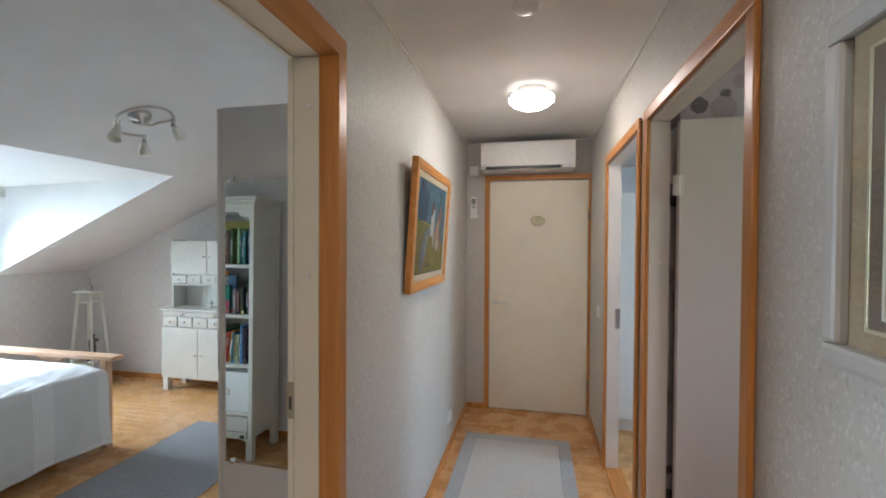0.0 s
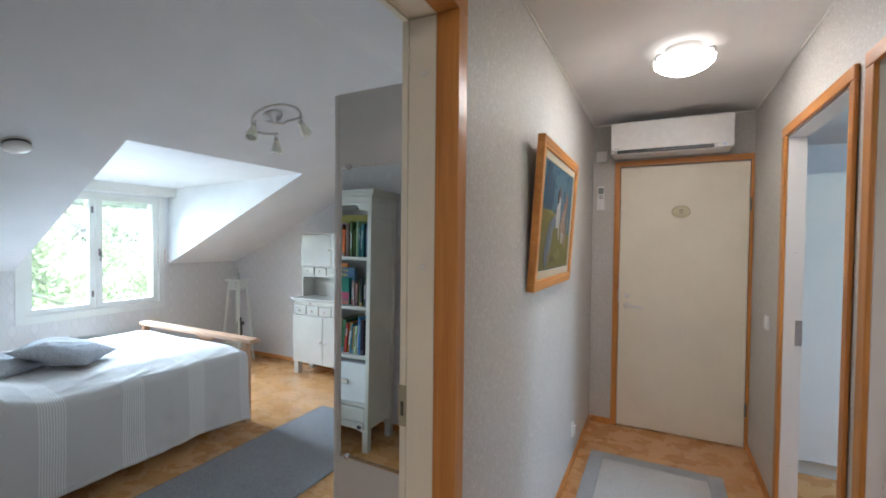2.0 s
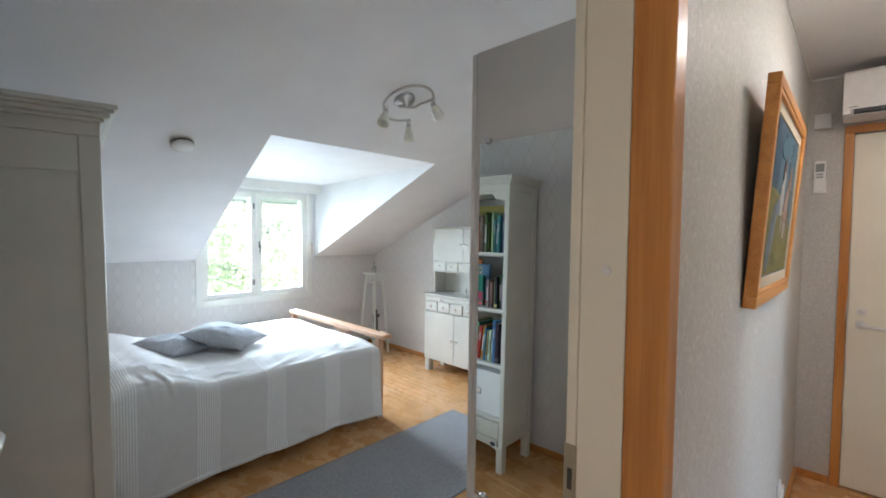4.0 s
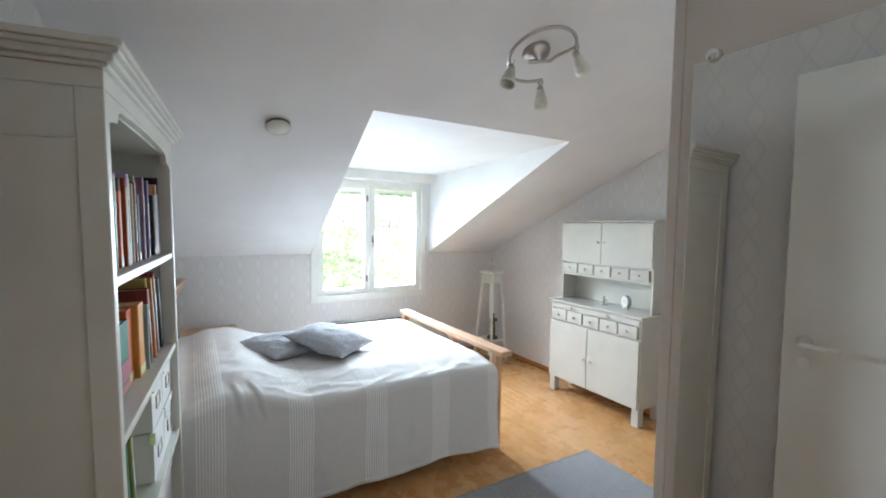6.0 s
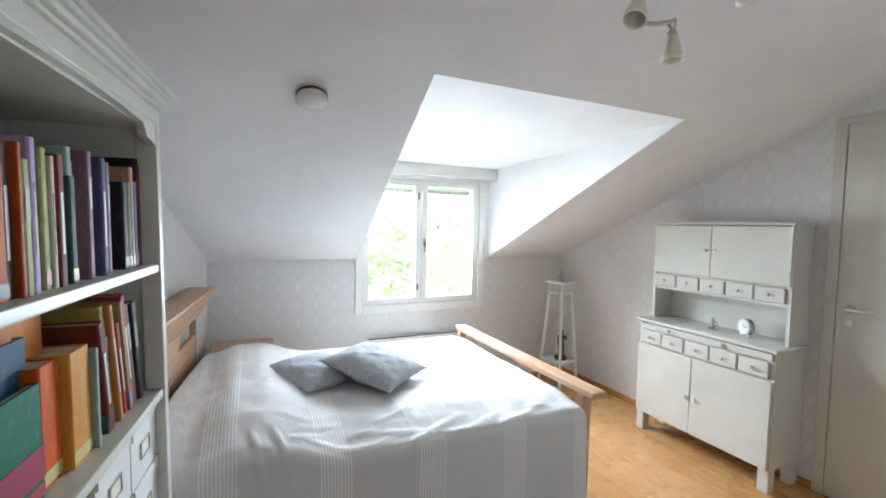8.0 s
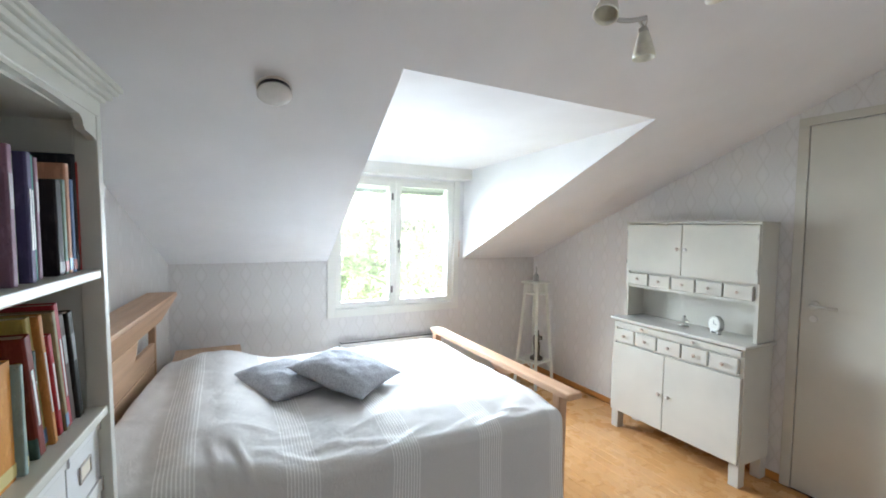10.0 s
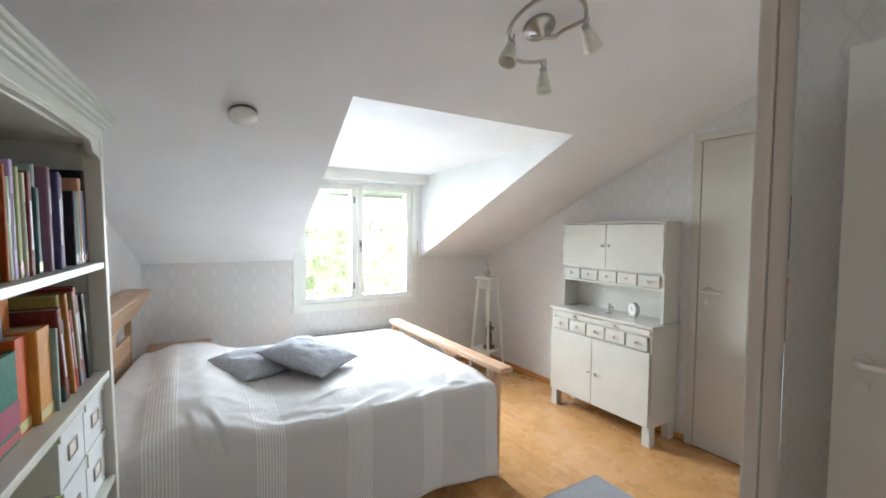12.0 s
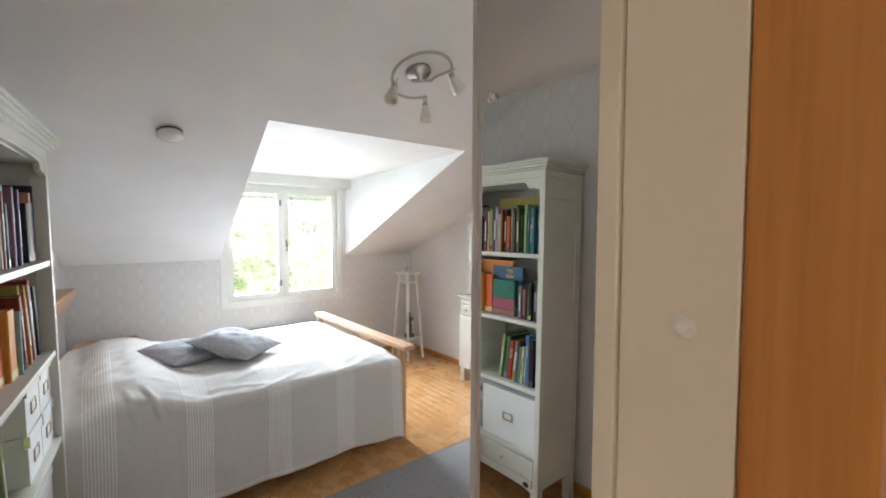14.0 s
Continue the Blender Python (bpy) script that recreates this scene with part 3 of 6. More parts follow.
# rooms beyond the two doorways
bm = boxes((HALL_R + 0.0785, 2.2, 4.08, 4.10, 0, HALL_TOP), (HALL_R + 0.1, 2.2, 1.6, 1.62, 0, HALL_TOP), (1.3, 1.4, 1.62, 2.2, 0, HALL_TOP), (1.3, 1.4, 3.2, 4.08, 0, HALL_TOP), (1.3, 1.4, 2.2, 3.2, 0, 1.1), (1.3, 1.4, 2.2, 3.2, 2.0, HALL_TOP))
solid("wall_bathroom", bm, M_SIDE_PAPER, "dim pinkish patterned wallpaper in the side room", "wall")
bm = boxes((HALL_R + 0.1, 2.3, 7.4, 7.5, 0, HALL_TOP), (2.2, 2.3, 4.02, 4.1, 0, HALL_TOP), (2.2, 2.3, 5.1, 7.4, 0, HALL_TOP), (2.2, 2.3, 4.1, 5.1, 0, 1.0), (2.2, 2.3, 4.1, 5.1, 2.0, HALL_TOP), (HALL_R + 0.0, HALL_R + 0.1, 5.97, 7.5, 0, HALL_TOP))
solid("wall_side_room", bm, M_WHITE_WALL, "white painted wall of the side room", "wall")
solid("ceiling_side_rooms", boxes((HALL_R + 0.1, 2.3, 1.6, 7.5, HALL_TOP, HALL_TOP + 0.08)), M_HALL_CEIL, "white painted ceiling of the side rooms", "ceiling")

# ---- doors, casings ----
def set_structure(ob, label, category):
    return tagged(ob, label, category, "", "structure")


door_1 = set_structure(thing("door_1", "", ""), "open bedroom doorway with varnished pine casing and cream frame", "doorway")
for y0, y1 in ((DOOR_B, DOOR_B + 0.055), (DOOR_A - 0.055, DOOR_A)):
    part("casing", boxes((-1.602, -1.535, y0, y1, 0, 2.05), bevel=0.003), M_CASING, door_1, "varnished pine casing")
    part("door_frame", boxes((-1.686, -1.603, y0 + 0.002, y1 - 0.002, 0, 2.05), bevel=0.002), M_CREAM, door_1, "cream painted door frame")
    part("frame_stop", boxes((-1.706, -1.687, y0 - 0.002, y1 + 0.002, 0, 2.05), bevel=0.002), M_CREAM, door_1)
part("casing", boxes((-1.602, -1.535, DOOR_A - 0.055, DOOR_B + 0.055, 2.051, 2.108), bevel=0.003), M_CASING_Y, door_1)
part("door_frame", boxes((-1.686, -1.603, DOOR_A - 0.05, DOOR_B + 0.05, 2.053, 2.10), bevel=0.002), M_CREAM, door_1)
part("frame_stop", boxes((-1.706, -1.687, DOOR_A - 0.05, DOOR_B + 0.05, 2.049, 2.10), bevel=0.002), M_CREAM, door_1)
part("threshold", boxes((-1.70, -1.55, DOOR_A, DOOR_B, 0.0, 0.012), bevel=0.004), M_CASING_Y, door_1)
bm = boxes((-1.7085, -1.684, 3.2305, 3.2335, 0.935, 1.050), bevel=0.0014)
strike = part("strike_plate", bm, M_STRIKE, door_1, "aged brass strike plate")
part("latch_hole", boxes((-1.700, -1.691, 3.2290, 3.2308, 0.965, 1.005)), tint(0.05, 0.045, 0.035), strike)
for z in (0.25, 1.38, 1.90):
    bm = bmesh.new()
    lathe(bm, [(0.0095, -0.003), (0.0085, 0.002), (0.004, 0.0035), (0.0, 0.0036)], pose(-1.638, 3.2365, z, 90, 0, 0), 16)
    part("screw_cap", bm, M_KNOB_WHITE, door_1)


def lever(parent, m, mat, name="handle"):
    """A plain lever handle on a small rose, pointing along +x of m, standing off along -y."""
    bm = bmesh.new()
    lathe(bm, [(0.024, 0), (0.024, 0.006), (0.020, 0.009), (0.011, 0.010), (0.010, 0.05)], pose(0, 0, 0, 90, 0, 0), 18)
    tube(bm, [(0.0, -0.048, 0), (0.012, -0.052, 0), (0.06, -0.054, -0.001), (0.115, -0.052, -0.003)], [0.010, 0.0105, 0.009, 0.0085], 10)
    return part(name, bm, mat, parent, "", True, m)


M_HINGE = tint(0.16, 0.15, 0.14, 0.4)


def hinge(parent, m):
    bm = bmesh.new()
    tube(bm, [(0, 0, -0.045), (0, 0, 0.045)], 0.007, 10)
    return part("hinge", bm, M_HINGE, parent, "", False, m)


# the bedroom's own door stands open against the wall beside the bookcase
leaf = part("door_leaf", boxes((-0.90, 0.0, -0.02, 0.02, 0.012, 2.035), bevel=0.003), M_LEAF_WHITE, door_1, "open white flush door leaf", False, pose(-1.715, 2.345, 0, 0, 0, -5.0))
lever(leaf, pose(-0.83, 0.02, 1.03, 0, 0, 180) @ Matrix.Scale(-1, 4, (1, 0, 0)), M_KNOB_WHITE)
bm = bmesh.new()
lathe(bm, [(0.02, 0), (0.02, 0.005), (0.0, 0.006)], pose(-0.83, 0.02, 0.95, -90, 0, 0), 18)
part("key_rose", bm, M_KNOB_WHITE, leaf)
part("lock_face", boxes((-0.902, -0.899, -0.008, 0.008, 0.95, 1.10)), M_BRUSHED, leaf)

# closed door at the end of the hall
door_2 = set_structure(thing("door_2", "", ""), "closed cream flush door in a pine casing", "door")
part("casing", boxes((EDX0 - 0.042, EDX0, HALL_END - 0.016, HALL_END + 0.02, 0, 2.03), bevel=0.003), M_CASING, door_2, "varnished pine casing")
part("casing", boxes((EDX1, HALL_R - 0.001, HALL_END - 0.016, HALL_END + 0.02, 0, 2.03), bevel=0.003), M_CASING, door_2)
part("casing", boxes((EDX0 - 0.042, HALL_R - 0.001, HALL_END - 0.017, HALL_END + 0.02, 2.03, 2.073), bevel=0.003), M_CASING_X, door_2)
leaf2 = part("door_leaf", boxes((EDX0 + 0.003, EDX1 - 0.003, HALL_END - 0.004, HALL_END + 0.036, 0.012, 2.022), bevel=0.003), M_CREAM, door_2, "cream painted flush leaf")
lever(leaf2, pose(-1.285, HALL_END - 0.004, 0.955), M_KNOB_WHITE)
bm = bmesh.new()
lathe(bm, [(0.021, 0), (0.021, 0.006), (0.012, 0.008), (0.010, 0.02), (0, 0.021)], pose(-1.285, HALL_END - 0.004, 1.03, 90, 0, 0), 18)
part("lock_knob", bm, M_KNOB_WHITE, leaf2)
for z in (0.28, 1.72):
    hinge(door_2, pose(EDX1 + 0.002, HALL_END - 0.016, z))
part("lock_face", boxes((EDX0 - 0.004, EDX0 + 0.004, HALL_END - 0.018, HALL_END - 0.006, 0.98, 1.08)), M_BRUSHED, door_2)
bm = bmesh.new()
lathe(bm, [(1.0, 0), (0.97, 0.006), (0.9, 0.0075), (0.86, 0.006), (0.0, 0.006)], None, 40)
bmesh.ops.transform(bm, matrix=pose(-0.927, HALL_END - 0.005, 1.675, 90, 0, 0) @ Matrix.Diagonal((0.062, 0.046, 1, 1)), verts=bm.verts)
plate = solid("oval_door_plate", bm, tint(0.62, 0.55, 0.36, 0.4), "small oval cream and gilt sign on the end door", "sign", kind="", smooth=True)
for w, z in ((0.034, 0.010), (0.022, -0.006), (0.012, 0.018)):
    part("lettering", boxes((-0.927 - w / 2, -0.927 + w / 2, HALL_END - 0.0128, HALL_END - 0.0108, 1.675 + z - 0.003, 1.675 + z + 0.003)), tint(0.30, 0.26, 0.16), plate)


def side_doorway(name, ya, yb, label):
    d = set_structure(thing(name, "", ""), label, "doorway")
    x0, x1, back = HALL_R - 0.016, HALL_R - 0.001, HALL_R + 0.078
    part("casing", boxes((x0, x1, ya - 0.030, ya + 0.012, 0, RZ - 0.005), bevel=0.004), M_CASING, d, "varnished pine casing")
    part("casing", boxes((x0, x1, yb - 0.015, yb + 0.045, 0, RZ - 0.005), bevel=0.004), M_CASING, d)
    part("casing", boxes((x0 - 0.001, x1, ya - 0.030, yb + 0.045, RZ - 0.004, RZ + 0.045), bevel=0.004), M_CASING_Y, d)
    part("door_frame", boxes((HALL_R, back, yb - 0.012, yb + 0.02, 0.012, RZ - 0.0125), bevel=0.002), M_JAMB, d, "off-white painted door frame")
    part("door_frame", boxes((HALL_R, back, ya - 0.02, ya + 0.012, 0.012, RZ - 0.0125), bevel=0.002), M_JAMB, d)
    part("door_frame", boxes((HALL_R, back, ya - 0.02, yb + 0.02, RZ - 0.012, RZ + 0.02), bevel=0.002), M_JAMB, d)
    part("threshold", boxes((HALL_R, HALL_R + 0.1, ya + 0.001, yb - 0.001, 0, 0.0115), bevel=0.003), M_CASING_Y, d)
    for z in (0.3, 0.72, 1.4, 1.85):
        bm = bmesh.new()
        lathe(bm, [(0.007, 0), (0.006, 0.0025), (0, 0.003)], pose(HALL_R + 0.045, yb - 0.012, z, 90, 0, 0), 14)
        part("screw_cap", bm, M_KNOB_WHITE, d)
    return d


door_3 = side_doorway("door_3", D1A, D1B, "doorway in pine casing with its white door swung inwards")
leaf3 = part("door_leaf", boxes((0.0, 0.80, -0.02, 0.02, 0.012, 1.985), bevel=0.003), M_PINKISH, door_3, "white flush door leaf", False, pose(HALL_R + 0.100, 3.945, 0, 0, 0, -1.0))
for z in (0.25, 1.72):
    bm = boxes((-0.020, -0.002, -0.004, 0.0, -0.040, 0.040), (0.002, 0.022, -0.004, 0.0, -0.040, 0.040), bevel=0.001)
    tube(bm, [(0, -0.006, -0.042), (0, -0.006, 0.042)], 0.007, 10)
    part("hinge", bm, M_KNOB_WHITE, door_3, "white enamelled hinge", False, pose(HALL_R + 0.095, 3.926, z))
door_4 = side_doorway("door_4", D2A, D2B, "doorway in pine casing opening to a bright side room")
part("strike_plate", boxes((HALL_R + 0.048, HALL_R + 0.0775, D2B - 0.0145, D2B - 0.0118, 0.93, 1.06), bevel=0.001), M_BRUSHED, door_4)

# cream door in the bedroom's gable wall
door_5 = set_structure(thing("door_5", "", ""), "closed cream flush door in the gable wall", "door")
DX0, DX1 = -3.565, -2.72
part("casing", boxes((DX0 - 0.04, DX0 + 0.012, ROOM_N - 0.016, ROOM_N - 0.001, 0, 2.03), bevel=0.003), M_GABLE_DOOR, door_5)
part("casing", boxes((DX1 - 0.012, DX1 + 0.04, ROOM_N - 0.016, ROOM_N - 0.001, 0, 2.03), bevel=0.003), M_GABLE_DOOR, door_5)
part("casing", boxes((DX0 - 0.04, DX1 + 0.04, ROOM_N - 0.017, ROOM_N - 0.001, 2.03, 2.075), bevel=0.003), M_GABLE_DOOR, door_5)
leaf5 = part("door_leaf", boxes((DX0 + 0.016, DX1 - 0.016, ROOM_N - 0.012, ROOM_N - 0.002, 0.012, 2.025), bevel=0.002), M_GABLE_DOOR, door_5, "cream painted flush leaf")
lever(leaf5, pose(-3.49, ROOM_N - 0.012, 1.055), tint(0.60, 0.58, 0.51, 0.45))
bm = bmesh.new()
lathe(bm, [(0.018, 0), (0.018, 0.005), (0.0, 0.006)], pose(-3.49, ROOM_N - 0.012, 0.98, 90, 0, 0), 18)
part("key_rose", bm, M_KNOB_WHITE, leaf5)

# skirting boards
bm = boxes((HALL_L, HALL_L + 0.014, DOOR_B + 0.06, HALL_END, 0, 0.045), (HALL_L, HALL_L + 0.014, -1.0, DOOR_A - 0.06, 0, 0.045), (HALL_R - 0.014, HALL_R, -1.0, D1A - 0.036, 0, 0.045),
           (HALL_R - 0.014, HALL_R, D2B + 0.041, HALL_END, 0, 0.045), (HALL_L + 0.014, EDX0 - 0.043, HALL_END - 0.014, HALL_END, 0, 0.045), bevel=0.004)
solid("baseboard_hall", bm, M_CASING_Y, "low varnished pine skirting in the hall", "baseboard")
bm = boxes((ROOM_W, DX0 - 0.041, ROOM_N - 0.014, ROOM_N, 0, 0.045), (ROOM_W, ROOM_W + 0.014, 2.74, ROOM_N - 0.014, 0, 0.045), bevel=0.004)
prism(bm, [(ROOM_W, south_y(ROOM_W) - 0.01), (ROOM_E - 0.02, south_y(ROOM_E) - 0.01), (ROOM_E - 0.02, south_y(ROOM_E) + 0.012), (ROOM_W, south_y(ROOM_W) + 0.012)], 2, 0, 0.045)
solid("baseboard_bedroom", bm, M_CASING_X, "low varnished pine skirting in the bedroom", "baseboard")

# ---- dormer window ----
window_1 = set_structure(thing("window_1", "", ""), "white painted two-sash dormer window with closed sashes", "window")
wx = ROOM_W
part("window_trim", boxes((wx, wx + 0.014, WIN_Y0 - 0.04, WIN_Y0 + 0.02, WIN_Z0 - 0.045, 1.872), bevel=0.002), M_WIN, window_1)
part("window_trim", boxes((wx, wx + 0.014, WIN_Y1 - 0.02, WIN_Y1 + 0.035, WIN_Z0 - 0.045, 1.872), bevel=0.002), M_WIN, window_1)
part("window_sill", boxes((wx, wx + 0.016, WIN_Y0 + 0.02, WIN_Y1 - 0.02, WIN_Z0 - 0.045, WIN_Z0 + 0.022), bevel=0.002), M_WIN, window_1)
part("window_frame", boxes((wx - 0.17, wx - 0.002, WIN_Y0, WIN_Y0 + 0.022, WIN_Z0 + 0.022, WIN_Z1), (wx - 0.17, wx - 0.002, WIN_Y1 - 0.022, WIN_Y1, WIN_Z0 + 0.022, WIN_Z1), (wx - 0.17, wx - 0.002, WIN_Y0 + 0.022, WIN_Y1 - 0.022, WIN_Z1 - 0.02, WIN_Z1), (wx - 0.17, wx - 0.002, WIN_Y0 + 0.022, WIN_Y1 - 0.022, WIN_Z0, WIN_Z0 + 0.024)), M_WIN, window_1)
YM = 4.385


def sash(y0, y1, z0, z1, x0, depth, rail, name="sash"):
    s = part(name, boxes((x0, x0 + depth, y0, y0 + rail, z0, z1), (x0, x0 + depth, y1 - rail, y1, z0, z1), (x0, x0 + depth, y0 + rail, y1 - rail, z0, z0 + rail * 0.95), (x0, x0 + depth, y0 + rail, y1 - rail, z1 - rail * 0.95, z1), bevel=0.003), M_WIN, window_1)
    g = part("pane", boxes((x0 + depth * 0.4, x0 + depth * 0.4 + 0.004, y0 + rail - 0.004, y1 - rail + 0.004, z0 + rail * 0.95 - 0.004, z1 - rail * 0.95 + 0.004)), M_GLASS, s)
    g.visible_shadow = False
    return s


sash_l = sash(WIN_Y0 + 0.024, YM - 0.002, WIN_Z0 + 0.026, WIN_Z1 - 0.022, wx - 0.048, 0.044, 0.052)
sash_r = sash(YM + 0.002, WIN_Y1 - 0.024, WIN_Z0 + 0.026, WIN_Z1 - 0.022, wx - 0.048, 0.044, 0.052)
for s, y in ((sash_l, YM - 0.03), (sash_r, YM + 0.03)):
    for z in (0.90, 1.70):
        if s is sash_l:
            part("latch", boxes((wx - 0.005, wx + 0.004, y - 0.008, y + 0.008, z - 0.03, z + 0.03), bevel=0.002), M_HINGE, s)
bm = boxes((wx - 0.005, wx + 0.004, YM + 0.02, YM + 0.038, 1.26, 1.33), bevel=0.002)
tube(bm, [(wx + 0.003, YM + 0.029, 1.305), (wx + 0.028, YM + 0.029, 1.30), (wx + 0.030, YM + 0.025, 1.25), (wx + 0.03, YM + 0.018, 1.215)], 0.006, 8)
part("window_handle", bm, M_HINGE, sash_r)
for z in (0.95, 1.66):
    bm = bmesh.new()
    tube(bm, [(wx + 0.002, WIN_Y1 - 0.023, z - 0.035), (wx + 0.002, WIN_Y1 - 0.023, z + 0.035)], 0.006, 8)
    part("hinge", bm, M_WIN, sash_r)
for ya, yb in ((WIN_Y0 + 0.08, YM - 0.055), (YM + 0.055, WIN_Y1 - 0.08)):
    blind = part("blind", boxes((wx - 0.105, wx - 0.08, ya, yb, 1.765, 1.79), bevel=0.002), M_PLASTIC, window_1, "venetian blind drawn up between the panes")
    for k in range(6):
        part("slat", boxes((wx - 0.105, wx - 0.08, ya, yb, 1.735 + k * 0.005, 1.7375 + k * 0.005)), M_GREY, blind)
thermo = thing("window_thermometer", "narrow wooden thermometer beside the dormer window", "thermometer", pose(ROOM_W, 5.008, 1.17))
part("backboard", boxes((0.0, 0.010, -0.011, 0.011, 0, 0.145), bevel=0.004), M_CASING, thermo)
part("glass_tube", boxes((0.010, 0.0125, -0.0025, 0.0025, 0.025, 0.125)), M_PLASTIC, thermo)

# window of the side room
window_2 = set_structure(thing("window_2", "", ""), "plain white window in the side room", "window")
part("window_frame", boxes((2.2, 2.3, 4.1, 4.15, 1.0, 2.0), (2.2, 2.3, 5.05, 5.1, 1.0, 2.0), (2.2, 2.3, 4.15, 5.05, 1.0, 1.05), (2.2, 2.3, 4.15, 5.05, 1.95, 2.0)), M_WIN, window_2)
g = part("pane", boxes((2.24, 2.244, 4.148, 5.052, 1.048, 1.952)), M_GLASS, window_2)
g.visible_shadow = False

# unseen window, added as the opening for the dim room's extra light
window_3 = set_structure(thing("window_3", "", ""), "small white unseen window, added to light the dim side room", "window")
part("window_frame", boxes((1.3, 1.4, 2.2, 2.25, 1.1, 2.0), (1.3, 1.4, 3.15, 3.2, 1.1, 2.0), (1.3, 1.4, 2.25, 3.15, 1.1, 1.15), (1.3, 1.4, 2.25, 3.15, 1.95, 2.0)), M_WIN, window_3)
g = part("pane", boxes((1.34, 1.344, 2.248, 3.152, 1.148, 1.952)), M_GLASS, window_3)
g.visible_shadow = False

# ---- bedroom: bed ----
bed = thing("bed", "pine double bed with slatted headboard and low foot rail", "bed", pose(-4.62, 3.65, 0))
# local axes as the room's; head at y -0.9, foot at y +0.88
for x in (-0.70, 0.665):
    part("foot_post", boxes((x - 0.025, x + 0.025, 0.855, 0.905, 0.0, 0.632), bevel=0.006), M_BED_Z, bed)
part("foot_rail", boxes((-0.725, 0.77, 0.835, 0.925, 0.632, 0.664), bevel=0.008), M_BED_X, bed, "flat pine foot rail with rounded edges")
bm = bmesh.new()
prism(bm, [(0.04, 0.632), (0.30, 0.632), (0.27, 0.605), (0.19, 0.575), (0.10, 0.60)], 1, 0.862, 0.892)
part("rail_bracket", bm, M_BED_X, bed)
part("foot_board", boxes((-0.675, 0.64, 0.868, 0.893, 0.16, 0.40), bevel=0.004), M_BED_X, bed)
for x in (-0.715, 0.655):
    part("side_board", boxes((x, x + 0.025, -0.84, 0.855, 0.17, 0.36), bevel=0.004), M_BED_Z, bed)
# the headboard follows the skewed wall; its own x runs from its far end
HEAD = Matrix.Translation((4.62, -3.65, 0)) @ pose(-5.30, 2.735, 0, 0, 0, -6.0)
HL = 1.50
head = part("headboard", boxes((0, HL, -0.075, 0.075, 1.022, 1.042), bevel=0.005), M_BED_X, bed, "pine headboard with a deep top shelf", False, HEAD)
bm = bmesh.new()
prism(bm, [(0.078, 1.024), (0.060, 1.020), (-0.022, 0.880), (-0.006, 0.874)], 0, 0.0, HL)
part("fascia", bm, M_BED_X, head, "slanted pine board under the shelf")
bm = bmesh.new()
tongue = [(0.46, 0.872), (0.50, 0.80), (0.535, 0.772), (HL - 0.535, 0.772), (HL - 0.50, 0.80), (HL - 0.46, 0.872)]
prism(bm, tongue, 1, -0.024, -0.004)
part("fascia_tongue", bm, M_BED_X, head)
for x in (0.02, HL - 0.05):
    part("head_post", boxes((x, x + 0.03, -0.06, -0.026, 0.0, 1.022), bevel=0.004), M_BED_Z, head)
for z in (0.32, 0.432, 0.544, 0.656):
    part("head_slat", boxes((0.051, HL - 0.051, -0.052, -0.028, z, z + 0.106), bevel=0.004), M_BED_X, head)
part("shelf_bracket", boxes((0.10, 0.118, 0.015, 0.022, 0.935, 0.955)), M_CHROME, head)
part("mattress", boxes((-0.69, 0.65, -0.84, 0.835, 0.30, 0.585), bevel=0.04), M_SHEET, bed, "white mattress under the cover")


def smooth_step(a, b, x):
    t = max(0.0, min(1.0, (x - a) / (b - a)))
    return t * t * (3 - 2 * t)


